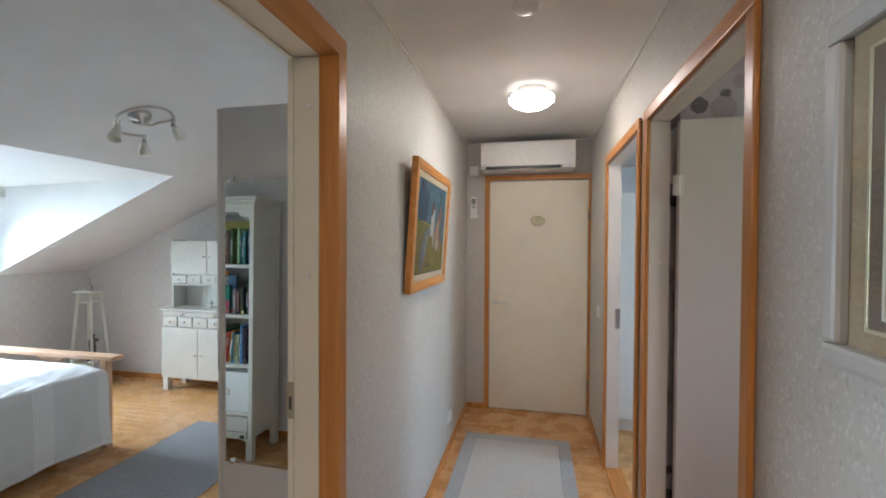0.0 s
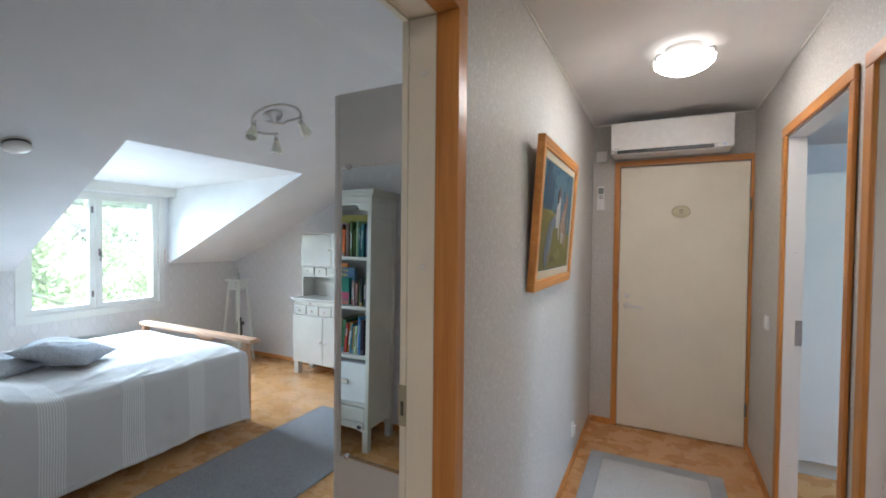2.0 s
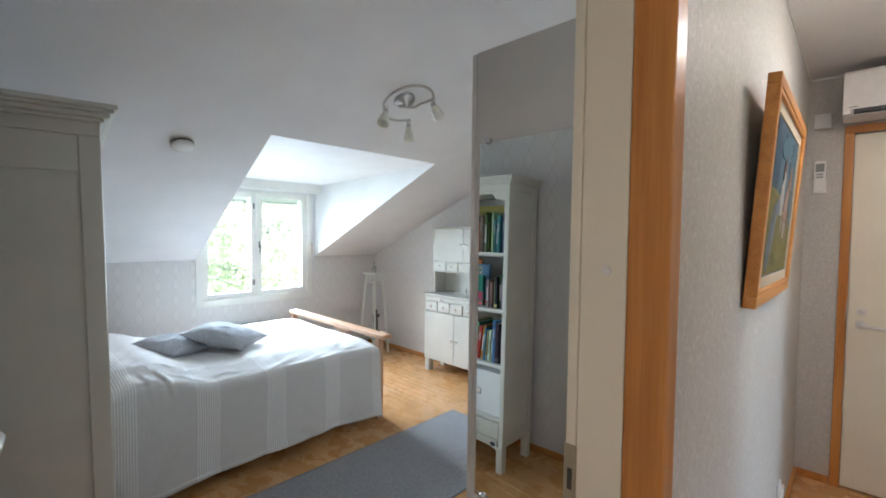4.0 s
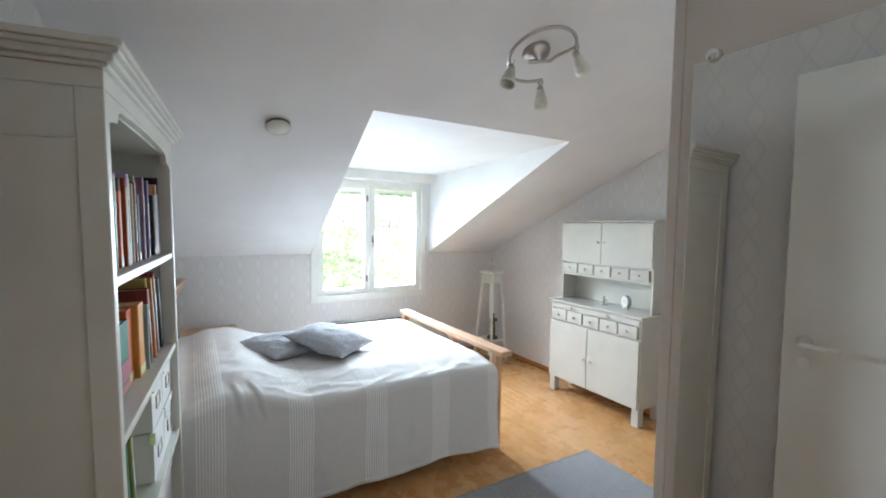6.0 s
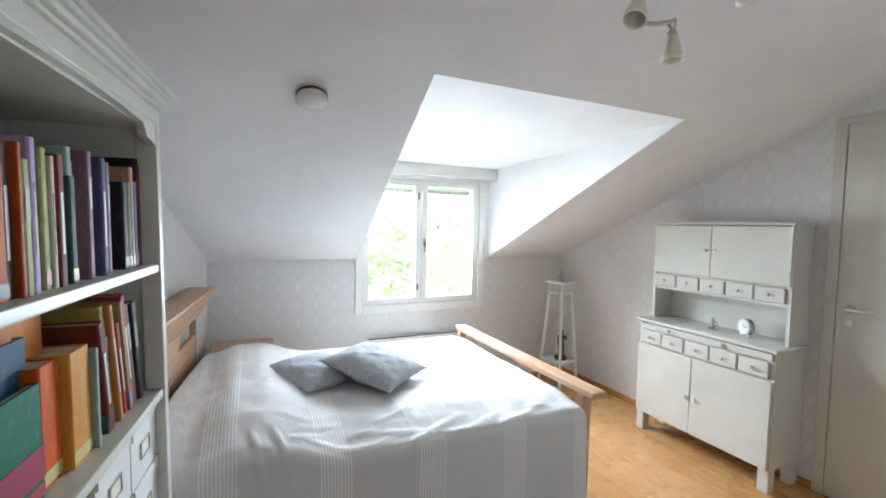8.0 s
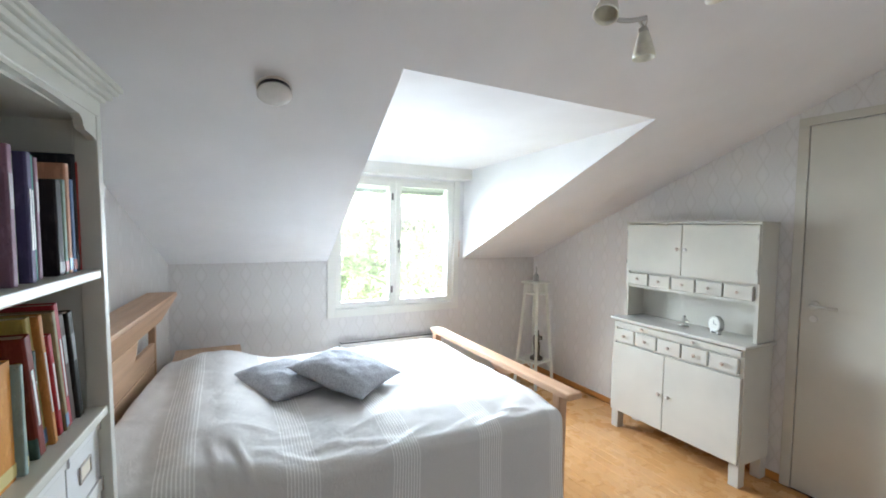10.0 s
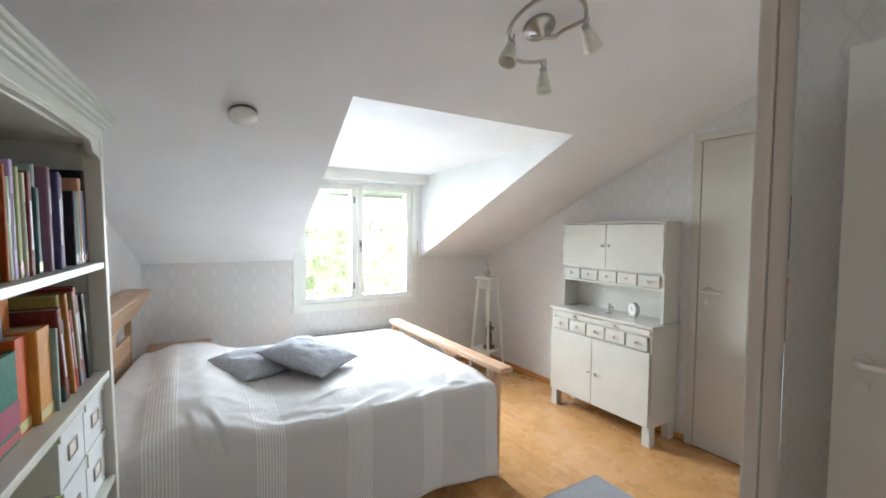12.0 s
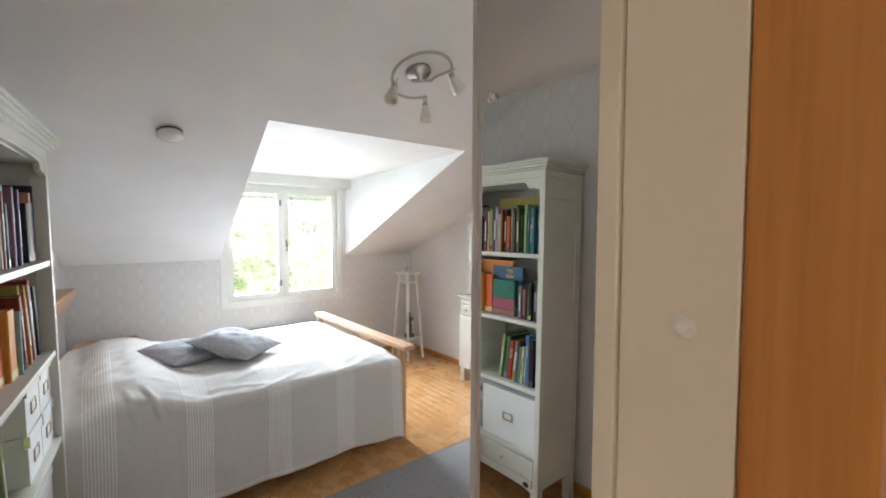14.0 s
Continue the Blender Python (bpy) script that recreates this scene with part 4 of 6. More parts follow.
def cover_mesh():
    """One cloth: over the mattress, swelling over the bed pillows, falling down both sides with soft folds."""
    verts, faces = [], []
    nu, nv = 170, 220
    half, drop, r = 0.730, 0.555, 0.040
    for j in range(nv + 1):
        for i in range(nu + 1):
            s = -1 + 2 * i / nu
            arc = s * (half + drop)
            y_head = -0.885 - 0.1046 * (max(-half, min(half, arc)) + 0.68)
            y = y_head + (0.835 - y_head) * j / nv
            a = abs(arc)
            sign = 1 if arc > 0 else -1
            n1 = noise.noise(Vector((arc * 2.2, y * 2.4, 1.3)))
            n2 = noise.noise(Vector((arc * 6.0, y * 5.0, 7.7)))
            n3 = noise.noise(Vector((arc * 14.0 + y * 6, y * 11.0 - arc * 5, 2.1)))
            head = smooth_step(-0.30, -0.62, y) * (0.55 + 0.45 * smooth_step(-0.86, -0.70, y))
            top = 0.600 + 0.088 * head * (1 - 0.12 * smooth_step(0.45, 0.74, a)) + 0.011 * n1 + 0.006 * n2 + 0.004 * n3
            top -= 0.026 * smooth_step(0.46, 0.73, a)
            if a <= half - r:
                x, z = arc, top
            elif a <= half + 0.57 * r:
                t = (a - half + r) / (1.57 * r)
                x = sign * (half - r + r * math.sin(t * math.pi / 2))
                z = top - r * (1 - math.cos(t * math.pi / 2))
            else:
                d = a - half - 0.57 * r
                full = drop - 0.57 * r
                f = d / full
                fold = math.sin(y * 9.0 + 2.2 * n1) * 0.016 + math.sin(y * 23.0 + 3 * n2) * 0.004
                x = sign * (half + f * (0.012 + fold) + 0.006 * n2 * f)
                hem = 0.066 + 0.018 * math.sin(y * 3.3 + 0.6) + 0.010 * n1
                z = top - r - f * (top - r - hem) + 0.002 * n3
            if y > 0.80:
                z -= 0.010 * ((y - 0.80) / 0.035)
            # pulled folds at the corner of the pillows, and small wrinkles along the shoulder
            for base, slope, lift in ((-0.655, 0.17, 0.006), (-0.588, 0.30, 0.009)):
                off = y - base - slope * (arc - 0.55)
                run = smooth_step(0.56, 0.66, arc) * (1 - smooth_step(0.72, 0.84, arc))
                push = lift * run * (math.exp(-(off / 0.012) ** 2) - 0.6 * math.exp(-((off + 0.026) / 0.014) ** 2))
                if arc > half:
                    x += push
                else:
                    z += push
            for q, (cy, cx) in enumerate(((-0.50, 0.50), (-0.46, 0.63), (-0.38, 0.55), (-0.34, 0.67), (-0.25, 0.60), (-0.20, 0.68), (-0.09, 0.63), (0.00, 0.69), (0.10, 0.64), (0.20, 0.70), (0.33, 0.66), (0.47, 0.69), (0.62, 0.64), (-0.30, 0.45), (-0.05, 0.50))):
                ridge = (arc - cx) + (0.34 if q % 3 else -0.22) * (y - cy) + 0.012 * n2
                z += 0.0085 * math.exp(-(ridge / 0.011) ** 2) * math.exp(-((y - cy) / (0.07 + 0.02 * (q % 4))) ** 2)
            verts.append((x, y, z))
    for j in range(nv):
        for i in range(nu):
            k = j * (nu + 1) + i
            faces.append((k, k + 1, k + nu + 2, k + nu + 1))
    edge = []
    for side in (0, nu - 2):
        edge.append([[(x + (0.0075 if side else -0.0075), y, z - 0.001) for x, y, z in verts[j * (nu + 1) + side:j * (nu + 1) + side + 3]] for j in range(nv + 1)])
    me = bpy.data.meshes.new("coverlet")
    me.from_pydata(verts, [], faces)
    me.materials.append(M_COVER)
    me.shade_smooth()
    return me, edge


cover_shape_mesh, cover_edges = cover_mesh()
cover = tagged(new("coverlet", cover_shape_mesh), "off-white bedcover with bands of fine stripes over the bed", "bedcover")
cover.location = (-4.62, 3.65, 0)
thick = cover.modifiers.new("thickness", "SOLIDIFY")
thick.thickness, thick.offset = 0.006, 1
for strip in cover_edges:
    bm = bmesh.new()
    grid = [[bm.verts.new(p) for p in row] for row in strip]
    for a, b in zip(grid, grid[1:]):
        for k in range(2):
            bm.faces.new((a[k], a[k + 1], b[k + 1], b[k]))
    hem = part("hem", bm, M_COVER, cover, "turned-up stitched hem", True)
    fold = hem.modifiers.new("thickness", "SOLIDIFY")
    fold.thickness, fold.offset = 0.002, 0


def cushion(m, label, seed):
    verts, faces = [], []
    n, w = 32, 0.220
    rnd = seed * 3.7
    for side in (1, -1):
        for j in range(n + 1):
            for i in range(n + 1):
                u, v = -1 + 2 * i / n, -1 + 2 * j / n
                e = (1 - abs(u) ** 2.4) * (1 - abs(v) ** 2.4)
                pinch = 1 - 0.09 * (1 - abs(u) ** 2) * abs(v) ** 3 - 0.0
                pin2 = 1 - 0.09 * (1 - abs(v) ** 2) * abs(u) ** 3
                h = 0.066 * max(e, 0) ** 0.6
                h += e * 0.014 * noise.noise(Vector((u * 2.5 + rnd, v * 2.5, side))) + min(1, 4 * max(e, 0)) * 0.006 * noise.noise(Vector((u * 7, v * 7 + rnd, side))) * (e > 0)
                if e <= 0:
                    h = 0
                verts.append((u * w * pin2, v * w * pinch, side * h))
    row = n + 1
    for s in range(2):
        off = s * row * row
        for j in range(n):
            for i in range(n):
                k = off + j * row + i
                f = (k, k + 1, k + row + 1, k + row)
                faces.append(f if s == 0 else f[::-1])
    me = bpy.data.meshes.new("cushion")
    me.from_pydata(verts, [], faces)
    me.materials.append(M_CUSHION)
    b = bmesh.new()
    b.from_mesh(me)
    bmesh.ops.remove_doubles(b, verts=b.verts, dist=0.0004)
    b.to_mesh(me)
    b.free()
    me.shade_smooth()
    ob = tagged(new("cushion", me), label, "cushion", "cushions on the bed")
    ob.matrix_basis = m
    return ob


cushion(pose(-4.690, 3.322, 0.648, -2, 2, 32), "blue-grey linen cushion lying flat on the bed", 1)
cushion(pose(-4.555, 3.622, 0.690, -1, 13, 43), "blue-grey linen cushion leaning on the other cushion", 2)

night = thing("bedside_shelf", "small pine bedside board beside the headboard", "shelf", pose(-5.60, 2.96, 0))
part("board", boxes((-0.16, 0.16, -0.20, 0.20, 0.545, 0.575), bevel=0.005), M_BED_X, night)
part("support", boxes((-0.14, 0.14, -0.19, -0.165, 0.0, 0.545), bevel=0.003), M_BED_Z, night)

heater = thing("wall_heater", "flat electric panel heater under the window", "heater", pose(ROOM_W + 0.02, 4.32, 0.012))
part("body", boxes((0.0, 0.055, -0.43, 0.43, 0.12, 0.468), bevel=0.006), M_PLASTIC, heater)
part("grille", boxes((0.004, 0.05, -0.42, 0.42, 0.4685, 0.476)), M_DARK, heater, "dark outlet grille")
for k in range(3):
    part("grille_bar", boxes((0.012 + 0.013 * k, 0.016 + 0.013 * k, -0.415, 0.415, 0.476, 0.480)), M_PLASTIC, heater)

# ---- bedroom: dresser ----
dresser = thing("kitchen_dresser", "old white-painted two-part dresser with wooden knobs on short legs", "dresser", pose(-4.115, 5.607, 0))
W = 0.443


def knob(parent, x, y, z, r=0.011, mat=M_KNOB):
    bm = bmesh.new()
    lathe(bm, [(r * 0.55, 0), (r * 0.5, 0.005), (r * 0.95, 0.009), (r * 1.05, 0.014), (r * 0.7, 0.018), (0, 0.019)], pose(x, y, z, 90, 0, 0), 14)
    return part("knob", bm, mat, parent, "", True)


for x in (-W + 0.03, W - 0.03):
    for y in (0.032, 0.255):
        part("leg", boxes((x - 0.028, x + 0.028, y - 0.03, y + 0.03, 0, 0.128), bevel=0.004), M_FURN, dresser)
for x in (-W, W - 0.02):
    part("side_panel", boxes((x, x + 0.02, 0.003, 0.293, 0.128, 0.795), bevel=0.002), M_FURN, dresser)
    part("side_panel", boxes((x, x + 0.02, 0.112, 0.293, 0.8152, 1.4918), bevel=0.002), M_FURN, dresser)
part("bottom_board", boxes((-W + 0.02, W - 0.02, 0.003, 0.293, 0.128, 0.148)), M_FURN, dresser)
part("drawer_case", boxes((-W + 0.02, W - 0.02, 0.012, 0.293, 0.62, 0.795)), M_FURN, dresser)
part("back_panel", boxes((-W + 0.02, W - 0.02, 0.275, 0.293, 0.148, 0.62)), M_FURN, dresser)
part("worktop", boxes((-W - 0.022, W + 0.018, -0.028, 0.293, 0.795, 0.815), bevel=0.006), M_WORKTOP, dresser, "painted worktop with worn rounded edge")
tray = part("pull_out_board", boxes((-W + 0.012, W - 0.012, -0.012, 0.012, 0.748, 0.786), bevel=0.003), M_FURN, dresser)
for x in (-0.20, 0.16):
    knob(tray, x, -0.012, 0.767)
for k in range(5):
    x0 = -W + 0.022 + k * 0.1695
    d = part("drawer", boxes((x0, x0 + 0.157, -0.014, 0.012, 0.645, 0.735), bevel=0.005), M_FURN, dresser)
    knob(d, x0 + 0.0785, -0.014, 0.688)
for x0, x1, kx in ((-W + 0.006, -0.028, -0.052), (-0.024, W - 0.006, 0.012)):
    d = part("cabinet_door", boxes((x0, x1, -0.018, 0.002, 0.136, 0.632), bevel=0.004), M_FURN, dresser)
    knob(d, kx, -0.018, 0.372, 0.012, M_KNOB_WHITE if kx > 0 else M_KNOB)
UF = 0.112
part("lower_shelf", boxes((-W + 0.02, W - 0.02, UF + 0.004, 0.28, 1.032, 1.05)), M_FURN, dresser)
part("middle_shelf", boxes((-W + 0.02, W - 0.02, UF + 0.012, 0.28, 1.14, 1.152)), M_FURN, dresser)
part("drawer_back", boxes((-W + 0.02, W - 0.02, UF + 0.014, UF + 0.02, 1.05, 1.14)), M_FURN, dresser)
part("back_panel", boxes((-W + 0.02, W - 0.02, 0.28, 0.293, 0.8152, 1.4918)), M_FURN, dresser)
part("cornice", boxes((-W - 0.006, W + 0.004, UF - 0.014, 0.293, 1.492, 1.507), bevel=0.004), M_FURN, dresser)
for k in range(5):
    x0 = -W + 0.026 + k * 0.1685
    d = part("drawer", boxes((x0, x0 + 0.156, UF - 0.012, UF + 0.012, 1.054, 1.136), bevel=0.005), M_FURN, dresser)
    knob(d, x0 + 0.078, UF - 0.012, 1.095, 0.009)
for x0, x1, kx in ((-W + 0.004, -0.018, -0.042), (-0.014, W - 0.004, 0.014)):
    d = part("cabinet_door", boxes((x0, x1, UF - 0.016, UF + 0.003, 1.152, 1.486), bevel=0.004), M_FURN, dresser)
    knob(d, kx, UF - 0.016, 1.325, 0.011, M_KNOB_WHITE if kx > 0 else M_KNOB)
    hx = x1 - 0.006 if kx > 0 else x0 + 0.006
    for z in (1.22, 1.42):
        bm = bmesh.new()
        tube(bm, [(hx, UF - 0.017, z - 0.016), (hx, UF - 0.017, z + 0.016)], 0.003, 8)
        part("hinge", bm, M_BRUSHED, d)

figure = thing("pewter_figure", "small pewter bird-shaped ornament on the dresser", "ornament", pose(-4.132, 5.765, 0.815))
bm = bmesh.new()
lathe(bm, [(0.030, 0), (0.031, 0.006), (0.012, 0.010), (0.006, 0.022), (0.010, 0.034), (0.013, 0.046), (0.008, 0.058), (0.010, 0.066), (0, 0.076)], None, 18)
tube(bm, [(0.0, 0, 0.040), (0.018, 0, 0.046), (0.030, 0, 0.040), (0.038, 0, 0.030)], [0.008, 0.007, 0.005, 0.002], 8)
part("body", bm, M_PEWTER, figure, "", True)
clock = thing("alarm_clock", "round white alarm clock on the dresser", "clock", pose(-3.925, 5.765, 0.815, 0, 0, -20))
bm = bmesh.new()
lathe(bm, [(0.046, -0.018), (0.050, -0.014), (0.050, 0.012), (0.047, 0.017), (0.043, 0.014), (0, 0.014)], pose(0, 0, 0.058, 90, 0, 0), 32)
part("case", bm, M_PEWTER, clock, "silvery metal case", True)
bm = bmesh.new()
lathe(bm, [(0.042, 0), (0.042, 0.001), (0, 0.0012)], pose(0, -0.0145, 0.058, 90, 0, 0), 32)
part("dial", bm, tint(0.66, 0.66, 0.62, 0.3), clock, "pale dial")
part("hand_hour", boxes((-0.0015, 0.0015, -0.0175, -0.0165, 0.056, 0.080)), M_DARK, clock)
part("hand_minute", boxes((-0.002, 0.030, -0.0175, -0.0165, 0.057, 0.0595)), M_DARK, clock)
for x in (-0.026, 0.026):
    part("foot", boxes((x - 0.007, x + 0.007, -0.012, 0.012, 0, 0.014), bevel=0.003), M_PLASTIC, clock)

# ---- bedroom: pedestal with ornaments ----
ped = thing("plant_pedestal", "tall pale green four-legged pedestal in the corner", "pedestal", pose(-5.458, 5.612, 0, 0, 0, 12))
for sx in (-1, 1):
    for sy in (-1, 1):
        bm = bmesh.new()
        tube(bm, [(sx * 0.122, sy * 0.122, 0), (sx * 0.064, sy * 0.064, 0.945)], [0.0165, 0.0155], 4)
        part("leg", bm, M_MINT, ped)
part("top", boxes((-0.095, 0.095, -0.095, 0.095, 0.945, 0.963), bevel=0.005), M_MINT, ped)
part("shelf", boxes((-0.118, 0.118, -0.118, 0.118, 0.228, 0.242), bevel=0.004), M_MINT, ped)
for s in (-1, 1):
    part("collar_rail", boxes((-0.062, 0.062, s * 0.068 - 0.005, s * 0.068 + 0.005, 0.845, 0.860)), M_MINT, ped)
    part("collar_rail", boxes((s * 0.068 - 0.005, s * 0.068 + 0.005, -0.062, 0.062, 0.845, 0.860)), M_MINT, ped)
    for k in range(4):
        c = -0.039 + 0.026 * k
        part("spindle", boxes((c - 0.004, c + 0.004, s * 0.068 - 0.0035, s * 0.068 + 0.0035, 0.860, 0.945)), M_MINT, ped)
        part("spindle", boxes((s * 0.068 - 0.0035, s * 0.068 + 0.0035, c - 0.004, c + 0.004, 0.860, 0.945)), M_MINT, ped)
    bm = bmesh.new()
    tube(bm, [(-0.11, s * 0.108, 0.16), (-0.06, s * 0.108, 0.205), (0, s * 0.108, 0.222), (0.06, s * 0.108, 0.205), (0.11, s * 0.108, 0.16)], 0.006, 8)
    part("brace", bm, M_MINT, ped)
statue = bmesh.new()
lathe(statue, [(0.045, 0), (0.045, 0.02), (0.03, 0.03)], None, 14)
tube(statue, [(-0.012, 0, 0.03), (-0.016, 0.004, 0.09), (-0.006, 0, 0.15), (0, 0, 0.20), (0.002, 0, 0.225)], [0.012, 0.013, 0.022, 0.024, 0.012], 10)
tube(statue, [(0.014, 0, 0.03), (0.018, 0, 0.09), (0.006, 0, 0.15)], [0.012, 0.013, 0.018], 10)
tube(statue, [(-0.022, 0, 0.195), (-0.045, 0.01, 0.16), (-0.030, 0.02, 0.125)], 0.007, 8)
tube(statue, [(0.022, 0, 0.195), (0.048, 0.0, 0.215), (0.060, -0.01, 0.19)], 0.007, 8)
lathe(statue, [(0.0, 0.222), (0.014, 0.228), (0.017, 0.243), (0.012, 0.257), (0, 0.262)], None, 12)
ob = tagged(new("bronze_statuette", mesh_of("bronze_statuette", statue, M_BRONZE, True)), "dark bronze statuette on the pedestal's lower shelf", "statuette")
ob.location = (-5.435, 5.620, 0.242)
ob.scale = (1.3, 1.3, 1.05)
bm = bmesh.new()
lathe(bm, [(0.030, 0), (0.030, 0.010), (0.014, 0.016), (0.026, 0.034), (0.027, 0.050), (0.012, 0.068), (0.006, 0.080), (0.005, 0.112), (0.008, 0.118), (0.003, 0.135), (0, 0.138)], None, 16)
ob = tagged(new("silver_ornament", mesh_of("silver_ornament", bm, M_PEWTER, True)), "small silver ornament on top of the pedestal", "ornament")
ob.location = (-5.458, 5.612, 0.963)

# ---- bedroom: bookcase ----
SHELF = pose(-2.8505, 2.731, 0, -1.1, 0, 174.8)
bookcase = thing("bookcase", "tall white-painted bookcase with arched top and moulded cornice", "bookcase", SHELF)
BW, BD = 0.872, 0.325
for x in (0.0, BW - 0.045):
    for y in (0.0, BD - 0.045):
        part("leg", boxes((x, x + 0.045, y, y + 0.045, 0.001 if y == 0 else 0.0063, 0.155), bevel=0.004), M_SHELF, bookcase)
for x, inner in ((0.0, 0.03), (BW - 0.03, BW - 0.03)):
    part("side_panel", boxes((x + 0.006, x + 0.024, 0.045, BD - 0.045, 0.155, 1.70)), M_SHELF, bookcase)
    part("stile", boxes((x, x + 0.03 if x == 0 else x + 0.03, 0.0, 0.048, 0.155, 1.70), bevel=0.003), M_SHELF, bookcase)
    part("stile", boxes((x, x + 0.03, BD - 0.048, BD, 0.155, 1.70), bevel=0.003), M_SHELF, bookcase)
    part("side_rail", boxes((x + 0.002, x + 0.028, 0.048, BD - 0.048, 1.60, 1.70), bevel=0.003), M_SHELF, bookcase)
    part("side_rail", boxes((x + 0.002, x + 0.028, 0.048, BD - 0.048, 0.155, 0.235), bevel=0.003), M_SHELF, bookcase)
part("back_panel", boxes((0.03, BW - 0.03, BD - 0.014, BD - 0.004, 0.155, 1.70)), M_SHELF_SHADED, bookcase)
part("back_joint", boxes((0.03, BW - 0.03, BD - 0.0165, BD - 0.0145, 1.575, 1.578)), M_DARK, bookcase)
part("top_board", boxes((0.03, BW - 0.03, 0.02, BD - 0.014, 1.684, 1.70)), M_SHELF, bookcase)
bm = bmesh.new()
arch = [(0.03, 1.70), (0.03, 1.640), (0.060, 1.648), (0.098, 1.652), (0.108, 1.660), (0.114, 1.674), (0.128, 1.682), (0.25, 1.688), (BW / 2, 1.692)]
arch += [(BW - x, z) for x, z in arch[-2::-1]]
prism(bm, [(x, min(z, 1.6995) if 0 < k < len(arch) - 1 else z) for k, (x, z) in enumerate(arch)], 1, 0.002, 0.02)
part("arch_board", bm, M_SHELF, bookcase, "arched board under the cornice")
part("frieze", boxes((0.0, BW, 0.0, BD, 1.70, 1.738), bevel=0.003), M_SHELF, bookcase)
for z0, z1, out in ((1.738, 1.748, 0.010), (1.748, 1.762, 0.022), (1.762, 1.772, 0.032), (1.772, 1.786, 0.040)):
    part("cornice_moulding", boxes((-out, BW + out, -out, BD, z0, z1), bevel=0.004), M_SHELF, bookcase)
SHELVES = (1.305, 0.963, 0.627)
for z in SHELVES:
    part("shelf", boxes((0.03, BW - 0.03, 0.004, BD - 0.014, z, z + 0.022), bevel=0.004), M_SHELF, bookcase)
part("shelf", boxes((0.03, BW - 0.03, 0.004, BD - 0.014, 0.305, 0.325), bevel=0.004), M_SHELF, bookcase)
part("bottom_board", boxes((0.03, BW - 0.03, 0.03, BD - 0.014, 0.165, 0.185)), M_SHELF, bookcase)
bm = bmesh.new()
prism(bm, [(0.045, 0.195), (BW - 0.045, 0.195), (BW - 0.045, 0.135), (BW - 0.10, 0.150), (BW / 2, 0.158), (0.10, 0.150), (0.045, 0.135)], 1, 0.004, 0.022)
part("apron", bm, M_SHELF, bookcase)
for x0 in (0.034, BW / 2 + 0.002):
    d = part("drawer", boxes((x0, x0 + BW / 2 - 0.036, 0.0, 0.02, 0.20, 0.298), bevel=0.004), M_SHELF, bookcase)
    knob(d, x0 + 0.195, 0.0, 0.25, 0.008, M_BRASS)
bm = bmesh.new()
lathe(bm, [(0.016, 0), (0.015, 0.002), (0, 0.003)], pose(0.075, 0.004, 0.165, 90, 0, 0) @ Matrix.Diagonal((1.2, 0.8, 1, 1)), 18)
part("maker_plate", bm, M_DARK, bookcase)


rb = random.Random(11)


def cover_shape(w, h, d):
    """Spine with a rounded back and two boards, bent from one piece."""
    r, e = min(0.004, w * 0.2), 0.0022
    bm = bmesh.new()
    prism(bm, [(0, d), (0, r), (r * 0.4, r * 0.3), (r, 0), (w - r, 0), (w - r * 0.4, r * 0.3), (w, r), (w, d), (w - e, d), (w - e, 0.0045), (e, 0.0045), (e, d)], 2, 0, h)
    return bm


PRINTS = {}


def printed(r, g, b):
    """Book cloth or printed board: the cover's colour with patches of print and rubbed edges."""
    key = (r, g, b)
    if key not in PRINTS:
        m, t, bsdf = material("printed_cover")
        p = object_coords(t)
        rnd = t.nodes.new("ShaderNodeObjectInfo").outputs["Random"]
        comb = t.nodes.new("ShaderNodeCombineXYZ")
        wire(t, math_node(t, "MULTIPLY", rnd, 40.0), comb.inputs[2])
        add = t.nodes.new("ShaderNodeVectorMath")
        add.operation = "ADD"
        wire(t, p, add.inputs[0])
        wire(t, comb.outputs[0], add.inputs[1])
        blot = noise_tex(t, scaled(t, add.outputs[0], (60, 60, 22)), 1.0, 3, 0.6)
        fine = noise_tex(t, scaled(t, add.outputs[0], (190, 190, 120)), 1.0, 3, 0.6)
        light = tuple(min(0.75, c * 1.3 + 0.02) for c in (r, g, b))
        dark = tuple(c * 0.55 for c in (r, g, b))
        col = mixed(t, ramp(t, blot, [(0.54, (0, 0, 0)), (0.64, (0.6, 0.6, 0.6))]), (r, g, b), light)
        col = mixed(t, ramp(t, fine, [(0.60, (0, 0, 0)), (0.68, (0.5, 0.5, 0.5))]), col, dark)
        wire(t, col, bsdf.inputs["Base Color"])
        bsdf.inputs["Roughness"].default_value = 0.6
        bsdf.inputs["Specular IOR Level"].default_value = 0.2
        PRINTS[key] = m
    return PRINTS[key]


